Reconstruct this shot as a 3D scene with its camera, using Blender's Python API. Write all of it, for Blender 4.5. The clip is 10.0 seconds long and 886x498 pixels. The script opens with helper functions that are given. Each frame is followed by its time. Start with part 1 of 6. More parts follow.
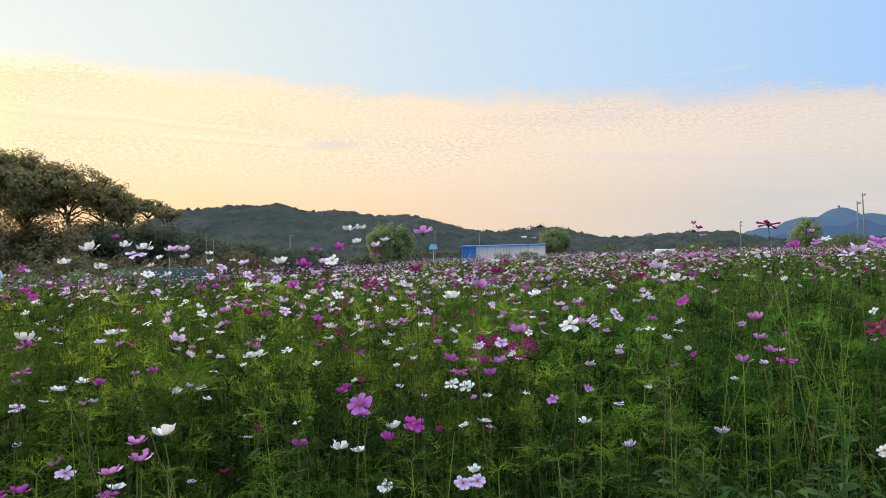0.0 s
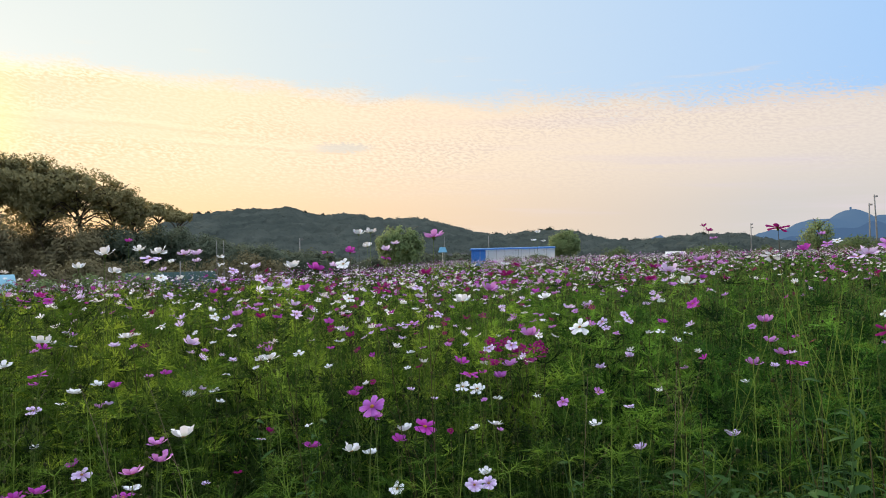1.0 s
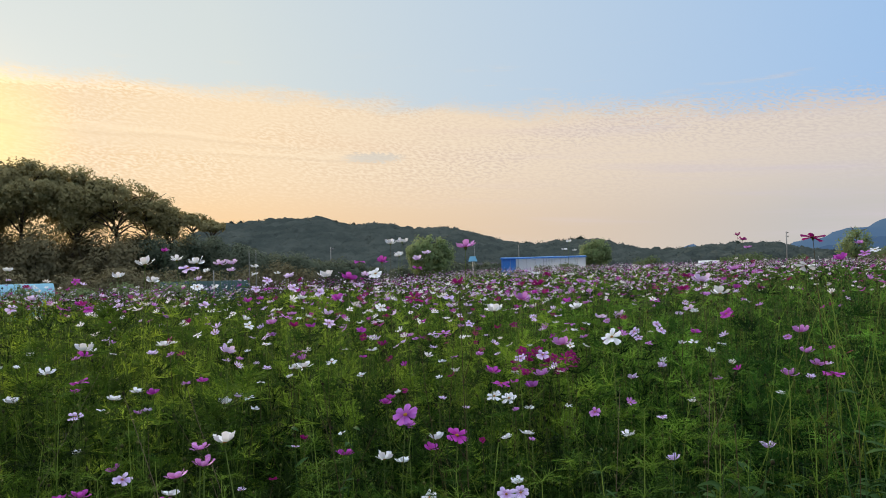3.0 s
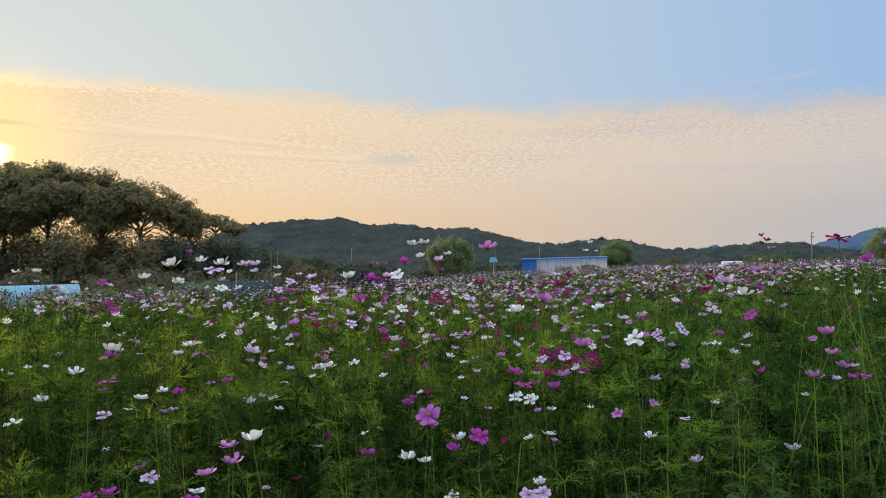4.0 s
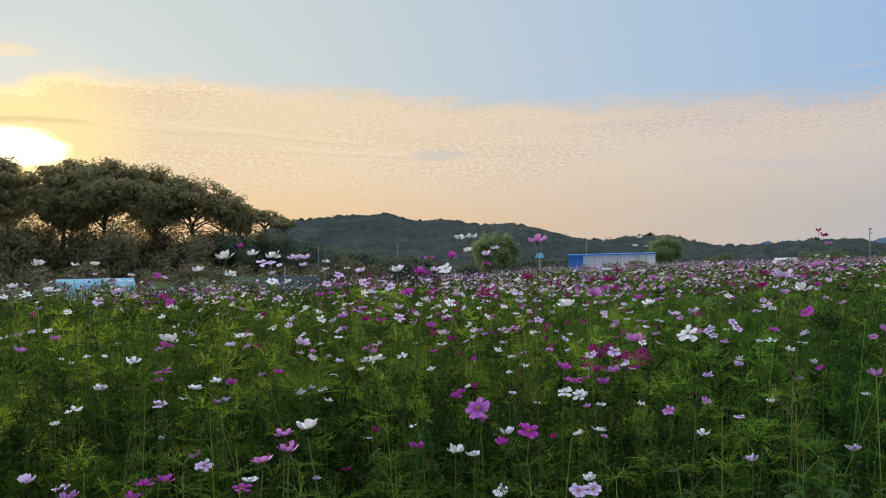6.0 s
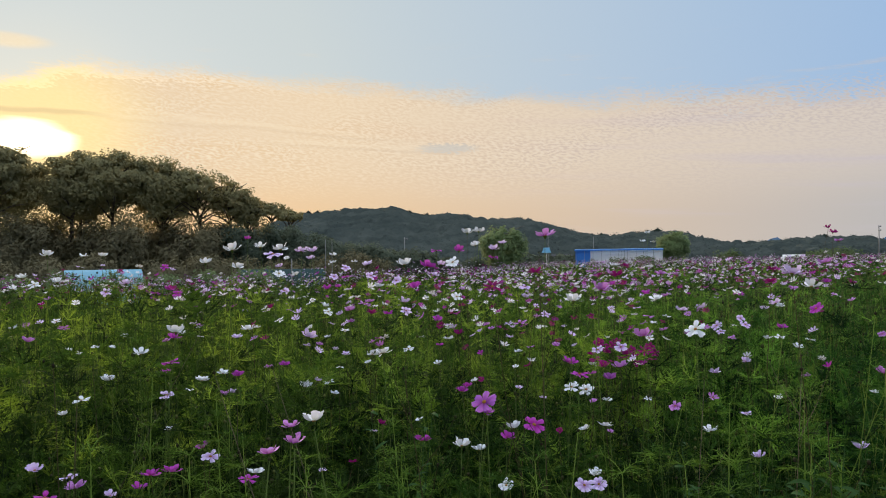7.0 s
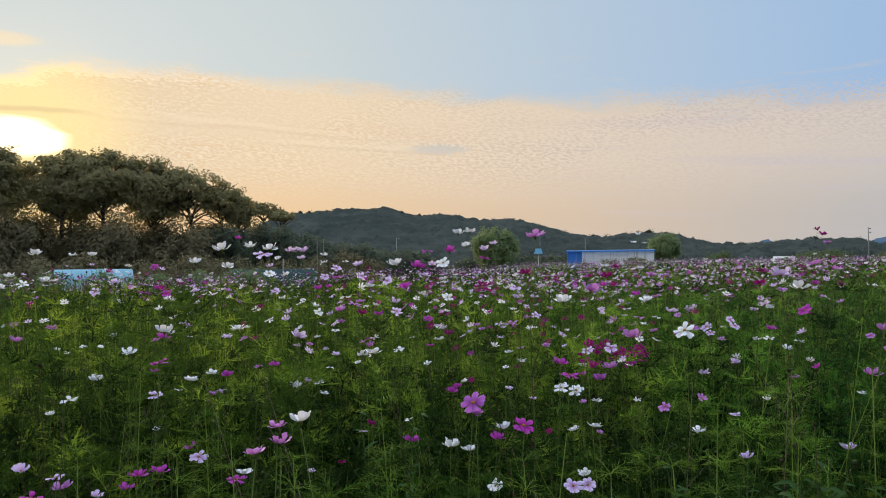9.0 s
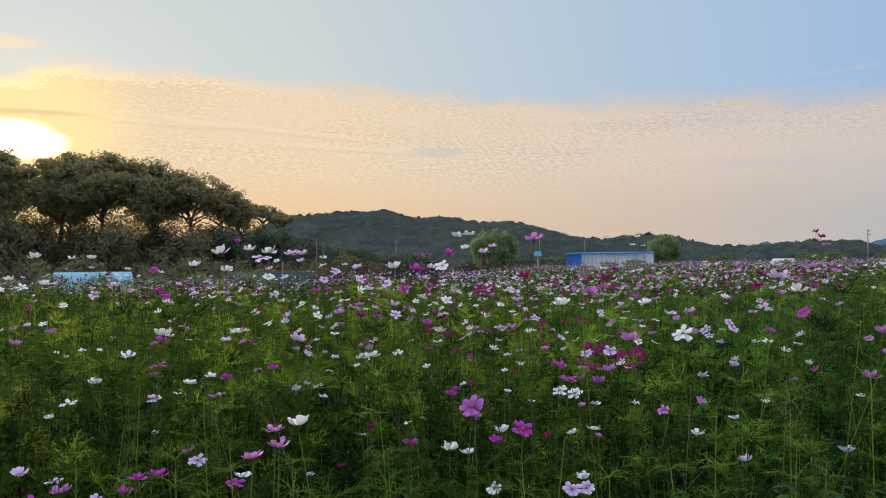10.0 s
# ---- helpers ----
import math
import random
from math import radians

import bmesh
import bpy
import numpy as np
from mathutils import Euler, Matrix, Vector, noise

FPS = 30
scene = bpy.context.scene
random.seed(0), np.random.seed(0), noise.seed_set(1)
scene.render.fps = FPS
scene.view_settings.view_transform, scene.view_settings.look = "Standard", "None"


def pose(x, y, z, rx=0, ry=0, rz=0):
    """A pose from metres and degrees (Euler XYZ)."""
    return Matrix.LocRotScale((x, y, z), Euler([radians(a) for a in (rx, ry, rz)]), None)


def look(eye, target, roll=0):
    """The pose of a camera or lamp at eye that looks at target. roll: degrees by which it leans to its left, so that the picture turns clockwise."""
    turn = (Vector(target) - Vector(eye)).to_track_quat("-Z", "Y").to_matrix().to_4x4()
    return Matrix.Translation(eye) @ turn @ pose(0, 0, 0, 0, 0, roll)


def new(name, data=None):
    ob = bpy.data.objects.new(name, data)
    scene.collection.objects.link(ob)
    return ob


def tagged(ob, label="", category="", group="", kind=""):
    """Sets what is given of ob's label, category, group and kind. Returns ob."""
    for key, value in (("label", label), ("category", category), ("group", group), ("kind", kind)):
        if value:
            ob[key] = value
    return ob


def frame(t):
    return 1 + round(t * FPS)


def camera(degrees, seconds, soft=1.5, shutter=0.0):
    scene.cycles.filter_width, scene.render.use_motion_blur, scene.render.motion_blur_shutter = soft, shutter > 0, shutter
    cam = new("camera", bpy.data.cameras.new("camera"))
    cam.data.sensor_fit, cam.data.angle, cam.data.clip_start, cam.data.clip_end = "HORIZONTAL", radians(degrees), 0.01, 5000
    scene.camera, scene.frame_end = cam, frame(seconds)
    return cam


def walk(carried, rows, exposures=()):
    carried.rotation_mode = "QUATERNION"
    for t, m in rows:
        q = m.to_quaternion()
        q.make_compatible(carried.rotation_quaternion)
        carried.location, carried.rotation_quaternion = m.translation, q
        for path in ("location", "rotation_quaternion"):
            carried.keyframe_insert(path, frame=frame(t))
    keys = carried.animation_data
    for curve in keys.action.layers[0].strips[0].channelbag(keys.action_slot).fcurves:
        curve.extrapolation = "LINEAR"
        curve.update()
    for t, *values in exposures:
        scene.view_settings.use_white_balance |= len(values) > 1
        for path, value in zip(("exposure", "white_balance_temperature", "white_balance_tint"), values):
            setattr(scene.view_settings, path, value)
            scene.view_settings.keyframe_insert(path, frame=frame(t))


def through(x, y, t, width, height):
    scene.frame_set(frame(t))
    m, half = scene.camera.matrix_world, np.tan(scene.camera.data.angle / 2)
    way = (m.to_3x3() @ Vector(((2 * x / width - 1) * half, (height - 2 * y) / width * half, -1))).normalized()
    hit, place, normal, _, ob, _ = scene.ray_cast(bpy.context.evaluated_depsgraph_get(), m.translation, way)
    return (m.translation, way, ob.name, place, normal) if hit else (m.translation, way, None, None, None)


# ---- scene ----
cam = camera(60.7, 10.0, soft=1.0)
walk(cam, [
    (0, pose(-0.000, 0.000, 1.600, 90.600, 1.300, -0.000)),
    (0.5, pose(-0.002, -0.008, 1.601, 90.661, 1.362, 0.235)),
    (1, pose(-0.005, -0.023, 1.603, 90.836, 1.429, 0.706)),
    (1.5, pose(-0.004, -0.024, 1.603, 91.019, 1.482, 1.322)),
    (2, pose(-0.005, -0.026, 1.603, 91.260, 1.490, 1.905)),
    (2.5, pose(-0.008, -0.036, 1.605, 91.491, 1.462, 2.485)),
    (4, pose(-0.017, -0.063, 1.606, 91.688, 1.425, 4.529)),
    (4.5, pose(-0.019, -0.060, 1.604, 91.814, 1.495, 5.891)),
    (5, pose(-0.022, -0.061, 1.604, 91.816, 1.512, 6.934)),
    (5.5, pose(-0.027, -0.064, 1.604, 91.680, 1.450, 7.583)),
    (6, pose(-0.031, -0.059, 1.599, 91.432, 1.188, 7.977)),
    (7.5, pose(-0.034, -0.051, 1.596, 90.834, 0.671, 8.561)),
    (8, pose(-0.034, -0.046, 1.595, 90.751, 0.628, 8.426)),
    (8.5, pose(-0.032, -0.044, 1.596, 90.783, 0.574, 8.116)),
    (9, pose(-0.027, -0.051, 1.596, 91.030, 0.534, 7.875)),
    (9.5, pose(-0.028, -0.066, 1.600, 91.298, 0.559, 8.039)),
    (10, pose(-0.023, -0.054, 1.599, 91.214, 0.585, 7.845)),
], exposures=[(0, 0.2, 7000, 10), (1.3, 0.2, 7000, 10), (2.5, 0.04, 6950, 10), (4.0, -0.16, 6800, 10), (6.0, -0.2, 6750, 10), (10.0, -0.2, 6750, 10)])

# ---- sky and sun: low evening sun behind thin cloud, ahead and to the left ----
SUN_AZ, SUN_EL = radians(-36.9), radians(8.9)
sun_way = Vector((math.sin(SUN_AZ) * math.cos(SUN_EL), math.cos(SUN_AZ) * math.cos(SUN_EL), math.sin(SUN_EL)))

world = bpy.data.worlds.new("evening_sky")
scene.world = world
world.use_nodes = True
wn = world.node_tree
wn.nodes.clear()


def wnode(kind, **sets):
    n = wn.nodes.new(kind)
    for k, v in sets.items():
        if k == "operation":
            n.operation = v
        elif k == "interpolation_type":
            n.interpolation_type = v
        elif k == "blend_type":
            n.blend_type = v
        elif k == "data_type":
            n.data_type = v
    return n


def wmath(op, a, b=None, c=None):
    n = wnode("ShaderNodeMath", operation=op)
    for i, v in enumerate((a, b, c)):
        if v is None:
            continue
        if isinstance(v, (int, float)):
            n.inputs[i].default_value = v
        else:
            wn.links.new(v, n.inputs[i])
    return n.outputs[0]


def wrange(v, a, b, c=0.0, d=1.0, smooth=True):
    n = wnode("ShaderNodeMapRange", interpolation_type="SMOOTHSTEP" if smooth else "LINEAR")
    n.clamp = True
    wn.links.new(v, n.inputs[0])
    for i, x in enumerate((a, b, c, d)):
        if isinstance(x, (int, float)):
            n.inputs[1 + i].default_value = x
        else:
            wn.links.new(x, n.inputs[1 + i])
    return n.outputs[0]


def wmix(f, a, b, mode="MIX"):
    n = wnode("ShaderNodeMix", data_type="RGBA", blend_type=mode)
    n.clamp_factor = True
    for i, v in ((0, f), (6, a), (7, b)):
        if isinstance(v, (int, float)):
            n.inputs[i].default_value = v
        elif isinstance(v, tuple):
            n.inputs[i].default_value = (*v, 1)
        else:
            wn.links.new(v, n.inputs[i])
    return n.outputs[2]


def wnoise(vec, scale, detail, rough=0.55):
    n = wnode("ShaderNodeTexNoise")
    n.inputs["Scale"].default_value, n.inputs["Detail"].default_value = scale, detail
    n.inputs["Roughness"].default_value = rough
    wn.links.new(vec, n.inputs["Vector"])
    return n.outputs[0]


def wvec(x, y, z=0.0):
    n = wnode("ShaderNodeCombineXYZ")
    for i, v in enumerate((x, y, z)):
        if isinstance(v, (int, float)):
            n.inputs[i].default_value = v
        else:
            wn.links.new(v, n.inputs[i])
    return n.outputs[0]


way = wnode("ShaderNodeTexCoord").outputs["Generated"]
sep = wnode("ShaderNodeSeparateXYZ")
wn.links.new(way, sep.inputs[0])
az = wmath("MULTIPLY", wmath("ARCTAN2", sep.outputs[0], sep.outputs[1]), 180 / math.pi)
el = wmath("MULTIPLY", wmath("ARCSINE", sep.outputs[2]), 180 / math.pi)
dotn = wnode("ShaderNodeVectorMath", operation="DOT_PRODUCT")
wn.links.new(way, dotn.inputs[0])
dotn.inputs[1].default_value = sun_way
off_sun = wmath("MULTIPLY", wmath("ARCCOSINE", wmath("MINIMUM", dotn.outputs["Value"], 0.999999)), 180 / math.pi)

side = wrange(off_sun, 4.0, 66.0, smooth=False)          # 0 at the sun, 1 well away from it
# clear air: hazy white-blue towards the sun, blue away from it; overhead, out of view, brightened to light the field
clear = wmix(wrange(side, 0.25, 1.0, smooth=False), (0.65, 0.745, 0.79), (0.34, 0.555, 0.90))
clear = wmix(wrange(el, 20.0, 60.0), clear, (1.55, 1.66, 1.80))
# thin cloud sheet
sheet = wmix(wrange(side, 0.25, 1.0, smooth=False), (0.95, 0.775, 0.565), (0.665, 0.62, 0.605))
low = wmix(wrange(side, 0.2, 0.9, smooth=False), (0.97, 0.67, 0.38), (0.55, 0.545, 0.56))
sheet = wmix(wrange(el, 8.5, 2.5), sheet, low)
# long soft streaks
streak = wnoise(wvec(wmath("MULTIPLY", az, 0.045), wmath("ADD", wmath("MULTIPLY", el, 0.75), wmath("MULTIPLY", az, 0.035))), 1.0, 4.0)
sheet = wmix(wmath("MULTIPLY", wrange(streak, 0.48, 0.70), 0.55), sheet,
             wmix(wrange(side, 0.2, 0.9), (0.93, 0.72, 0.50), (0.62, 0.58, 0.66)))
# fine ripples across the upper sheet
warp = wnoise(wvec(wmath("MULTIPLY", az, 0.25), wmath("MULTIPLY", el, 0.6)), 1.0, 2.0)
ripv = wvec(wmath("ADD", wmath("ADD", wmath("MULTIPLY", az, 1.9), wmath("MULTIPLY", el, 0.9)), wmath("MULTIPLY", warp, 4.0)),
            wmath("ADD", wmath("MULTIPLY", el, 4.6), wmath("MULTIPLY", az, 0.30)))
ripple = wnoise(ripv, 1.65, 1.0, 0.4)
patch = wrange(wnoise(wvec(wmath("MULTIPLY", az, 0.07), wmath("MULTIPLY", el, 0.22), 3.0), 1.0, 2.0), 0.36, 0.62, 0.3, 1.0)
rip_amt = wmath("MULTIPLY", wmath("MULTIPLY", wrange(el, 3.5, 8.5), wrange(side, 1.0, 0.2, 0.45, 1.0)), patch)
sheet = wmix(wmath("MULTIPLY", wmath("MULTIPLY", wrange(ripple, 0.44, 0.66), rip_amt), 0.85), sheet, wmix(wrange(side, 0.1, 0.8), (0.90, 0.67, 0.42), (0.55, 0.50, 0.53)))
sheet = wmix(wmath("MULTIPLY", wmath("MULTIPLY", wrange(ripple, 0.50, 0.32), rip_amt), 0.55), sheet, wmix(wrange(side, 0.1, 0.8), (1.12, 0.95, 0.72), (0.78, 0.73, 0.70)))
# thin drawn-out threads of cloud, sinking away from the sun
for tz, te, half_w, slope in ((-22.0, 9.7, 13.0, -0.075), (-14.0, 8.3, 9.0, -0.05), (-30.0, 9.9, 8.0, -0.03)):
    line = wmath("SUBTRACT", wmath("SUBTRACT", el, te), wmath("ADD", wmath("MULTIPLY", wmath("SUBTRACT", az, tz), slope), wmath("MULTIPLY", warp, 0.35)))
    reach = wrange(wmath("ABSOLUTE", wmath("SUBTRACT", az, tz)), half_w, half_w * 0.4)
    sheet = wmix(wmath("MULTIPLY", wmath("MULTIPLY", wrange(wmath("ABSOLUTE", line), 0.16, 0.03), reach), 0.26), sheet, wmix(wrange(side, 0.1, 0.8), (0.80, 0.62, 0.42), (0.56, 0.55, 0.60)))
    sheet = wmix(wmath("MULTIPLY", wmath("MULTIPLY", wrange(wmath("ABSOLUTE", wmath("SUBTRACT", line, 0.3)), 0.22, 0.04), reach), 0.28), sheet, wmix(wrange(side, 0.1, 0.8), (1.06, 0.90, 0.66), (0.74, 0.70, 0.67)))
# a small blue rift in the sheet
rift = wmath("ADD", wmath("POWER", wmath("DIVIDE", wmath("ADD", az, 8.0), 2.6), 2.0), wmath("POWER", wmath("DIVIDE", wmath("SUBTRACT", el, wmath("ADD", 8.15, wmath("MULTIPLY", ripple, 0.8))), 0.42), 2.0))
sheet = wmix(wmath("MULTIPLY", wrange(rift, 1.2, 0.1), 0.6), sheet, (0.60, 0.62, 0.62))
# the sheet's ragged upper edge
edge_noise = wnoise(wvec(wmath("MULTIPLY", az, 0.11), wmath("MULTIPLY", el, 0.35), 7.0), 1.0, 5.0, 0.6)
edge = wmath("ADD", wmath("MULTIPLY", wmath("MINIMUM", wmath("MAXIMUM", az, -60.0), 60.0), -0.058), 12.1)
edge = wmath("SUBTRACT", edge, wrange(az, -32.0, -42.0, 0.0, 3.2))
edge = wmath("ADD", edge, wmath("MULTIPLY", wmath("SUBTRACT", edge_noise, 0.5), 4.2))
edge = wmath("ADD", edge, wmath("MULTIPLY", wmath("MULTIPLY", wmath("SUBTRACT", ripple, 0.5), 3.0), wrange(az, -4.0, 22.0, 0.3, 1.0)))
above = wmath("SUBTRACT", el, edge)
cover = wrange(above, 0.9, -0.8)
wisp = wmath("MULTIPLY", wrange(wnoise(wvec(wmath("MULTIPLY", az, 0.10), wmath("MULTIPLY", el, 0.9), 12.0), 1.0, 4.0), 0.60, 0.74), wrange(el, 16.5, 13.0))
cover = wmath("MAXIMUM", cover, wmath("MULTIPLY", wisp, 0.55))
lone = wmath("ADD", wmath("POWER", wmath("DIVIDE", wmath("ADD", az, 38.6), 3.2), 2.0), wmath("POWER", wmath("DIVIDE", wmath("SUBTRACT", el, wmath("ADD", 14.45, wmath("MULTIPLY", streak, 0.5))), 0.55), 2.0))
cover = wmath("MAXIMUM", cover, wmath("MULTIPLY", wrange(lone, 1.2, 0.1), 0.5))
sky_col = wmix(cover, clear, sheet)
# glow of the sun through the cloud
glow = wmath("MULTIPLY", wrange(off_sun, 9.5, 2.0), wrange(cover, 0.0, 1.0, 0.12, 0.85))
sky_col = wmix(glow, sky_col, (1.24, 0.98, 0.47))
band = wmath("SUBTRACT", el, wmath("ADD", 10.05, wmath("MULTIPLY", warp, 0.6)))
band = wmath("MULTIPLY", wrange(wmath("ABSOLUTE", band), 0.24, 0.05), wrange(az, -31.0, -35.0))
sky_col = wmix(wmath("MULTIPLY", band, 0.36), sky_col, (0.62, 0.46, 0.28))
flat_el = wmath("MULTIPLY", wmath("SUBTRACT", el, 8.5), 2.3)
disc = wmath("SQRT", wmath("ADD", wmath("POWER", wmath("SUBTRACT", az, -37.4), 2.0), wmath("POWER", flat_el, 2.0)))
disc = wmath("ADD", disc, wmath("MULTIPLY", wmath("SUBTRACT", streak, 0.5), 3.0))
core = wrange(disc, 3.5, 1.7)
sky_col = wmix(core, sky_col, (3.2, 2.7, 1.75))

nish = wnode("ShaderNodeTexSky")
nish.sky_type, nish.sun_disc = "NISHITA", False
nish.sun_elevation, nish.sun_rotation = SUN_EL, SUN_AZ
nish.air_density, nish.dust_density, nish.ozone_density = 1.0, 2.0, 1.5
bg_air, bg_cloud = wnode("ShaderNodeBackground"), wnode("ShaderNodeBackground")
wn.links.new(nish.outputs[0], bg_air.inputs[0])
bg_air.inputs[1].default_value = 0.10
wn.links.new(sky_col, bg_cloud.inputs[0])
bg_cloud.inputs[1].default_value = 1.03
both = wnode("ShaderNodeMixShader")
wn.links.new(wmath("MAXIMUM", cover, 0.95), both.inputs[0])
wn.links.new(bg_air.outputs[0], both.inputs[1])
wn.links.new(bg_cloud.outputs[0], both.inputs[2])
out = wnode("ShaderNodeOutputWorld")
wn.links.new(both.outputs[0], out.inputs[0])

sun = new("sun", bpy.data.lights.new("sun", "SUN"))
sun.data.energy, sun.data.angle, sun.data.color = 5.0, radians(2.5), (1.0, 0.79, 0.55)
sun.matrix_world = look(sun_way * 50, (0, 0, 0))


# ---- materials ----
def material(name, build):
    m = bpy.data.materials.new(name)
    m.use_nodes = True
    t = m.node_tree
    t.nodes.clear()
    o = t.nodes.new("ShaderNodeOutputMaterial")
    t.links.new(build(t), o.inputs[0])
    return m


def put(t, socket, v):
    if isinstance(v, (int, float)):
        socket.default_value = v
    elif isinstance(v, tuple):
        socket.default_value = (*v, 1) if len(v) == 3 else v
    else:
        t.links.new(v, socket)


def mix(t, f, a, b):
    n = t.nodes.new("ShaderNodeMix")
    n.data_type = "RGBA"
    for i, v in ((0, f), (6, a), (7, b)):
        put(t, n.inputs[i], v)
    return n.outputs[2]


def grain(t, scale, detail=3.0, where="Object", stretch=(1, 1, 1), rough=0.55):
    c = t.nodes.new("ShaderNodeTexCoord")
    m = t.nodes.new("ShaderNodeMapping")
    m.inputs["Scale"].default_value = stretch
    t.links.new(c.outputs[where], m.inputs[0])
    n = t.nodes.new("ShaderNodeTexNoise")
    n.inputs["Scale"].default_value, n.inputs["Detail"].default_value = scale, detail
    n.inputs["Roughness"].default_value = rough
    t.links.new(m.outputs[0], n.inputs["Vector"])
    return n.outputs[0]


def span(t, v, a, b, c=0.0, d=1.0):
    n = t.nodes.new("ShaderNodeMapRange")
    t.links.new(v, n.inputs[0])
    for i, x in enumerate((a, b, c, d)):
        n.inputs[1 + i].default_value = x
    return n.outputs[0]


def island(t):
    return t.nodes.new("ShaderNodeNewGeometry").outputs["Random Per Island"]


def each(t):
    return t.nodes.new("ShaderNodeObjectInfo").outputs["Random"]


def solid(t, col, rough=0.7, metal=0.0, bump=None, depth=0.02, spec=0.4):
    b = t.nodes.new("ShaderNodeBsdfPrincipled")
    put(t, b.inputs["Base Color"], col)
    put(t, b.inputs["Roughness"], rough)
    b.inputs["Metallic"].default_value = metal
    b.inputs["Specular IOR Level"].default_value = spec
    if bump is not None:
        n = t.nodes.new("ShaderNodeBump")
        n.inputs["Distance"].default_value, n.inputs["Strength"].default_value = depth, 0.7
        t.links.new(bump, n.inputs["Height"])
        t.links.new(n.outputs[0], b.inputs["Normal"])
    return b.outputs[0]


def leafy(t, col, through=0.45, rough=0.55, thru_col=None):
    """A thin leaf or petal: a glossy-matt face that also lets light through."""
    s = solid(t, col, max(rough, 0.7), spec=0.08)
    d = t.nodes.new("ShaderNodeBsdfTranslucent")
    put(t, d.inputs[0], thru_col if thru_col is not None else col)
    m = t.nodes.new("ShaderNodeMixShader")
    m.inputs[0].default_value = through
    t.links.new(s, m.inputs[1])
    t.links.new(d.outputs[0], m.inputs[2])
    return m.outputs[0]


def foliage(dark, light, dry, patch=0.35, through=0.45, glow=None):
    def build(t):
        c = mix(t, island(t), dark, light)
        c = mix(t, span(t, grain(t, patch, 3.0), 0.35, 0.68), c, mix(t, island(t), light, dry))
        return leafy(t, c, through, thru_col=glow)
    return build


def petal_look(inner, outer, through=0.5):
    def build(t):
        c = mix(t, span(t, grain(t, 9.0, 2.0, "Object"), 0.3, 0.7), inner, outer)
        c = mix(t, span(t, grain(t, 260.0, 2.0, "Object", (1, 1, 1)), 0.45, 0.8), c, tuple(x * 0.86 for x in outer))
        return leafy(t, c, through, 0.5)
    return build


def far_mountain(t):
    """Wooded mountain kilometres away; the blue of the evening air is painted on as a glow."""
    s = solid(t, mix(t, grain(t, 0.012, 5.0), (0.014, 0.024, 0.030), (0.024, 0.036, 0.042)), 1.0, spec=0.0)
    # haze added as blue emission over a near-black base
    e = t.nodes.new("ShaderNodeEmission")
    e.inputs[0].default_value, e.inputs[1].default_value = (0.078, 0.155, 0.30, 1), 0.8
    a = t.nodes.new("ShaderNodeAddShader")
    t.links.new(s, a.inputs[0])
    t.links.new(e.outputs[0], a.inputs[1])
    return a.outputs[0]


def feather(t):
    """Cosmos foliage: each tuft has its own green, from deep to young yellow-green; shade and lit patches are painted
    in through tone.
    """
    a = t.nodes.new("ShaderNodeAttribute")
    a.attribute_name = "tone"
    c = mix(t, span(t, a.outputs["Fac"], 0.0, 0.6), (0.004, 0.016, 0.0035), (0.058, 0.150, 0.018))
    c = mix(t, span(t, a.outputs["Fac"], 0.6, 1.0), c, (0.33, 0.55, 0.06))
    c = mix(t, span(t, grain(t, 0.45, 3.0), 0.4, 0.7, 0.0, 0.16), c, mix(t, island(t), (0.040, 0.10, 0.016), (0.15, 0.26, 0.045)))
    # sun side painted warmer and yellower, the other side dimmer and cooler
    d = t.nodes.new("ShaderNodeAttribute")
    d.attribute_name = "shade_side"
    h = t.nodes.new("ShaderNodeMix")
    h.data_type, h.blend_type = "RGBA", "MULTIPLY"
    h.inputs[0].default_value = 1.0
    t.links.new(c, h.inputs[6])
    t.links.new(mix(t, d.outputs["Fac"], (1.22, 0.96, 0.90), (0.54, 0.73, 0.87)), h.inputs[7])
    return leafy(t, h.outputs[2], 0.3)


def petal_near(base, inner, outer, through):
    """A petal from its claw (x = 0) to its tip (x = 1): a paler or deeper claw, fine lengthwise veins, a small difference from petal to petal."""
    def build(t):
        c = t.nodes.new("ShaderNodeTexCoord")
        s = t.nodes.new("ShaderNodeSeparateXYZ")
        t.links.new(c.outputs["Object"], s.inputs[0])
        col = mix(t, span(t, s.outputs[0], 0.15, 0.62), base, inner)
        col = mix(t, span(t, s.outputs[0], 0.4, 0.95), col, outer)
        col = mix(t, span(t, grain(t, 14.0, 2.0, "Object", (0.12, 1.6, 1)), 0.46, 0.64, 0.0, 0.55), col, inner)
        col = mix(t, span(t, each(t), 0.0, 1.0, 0.0, 0.35), col, outer)
        return leafy(t, col, through, 0.55)
    return build


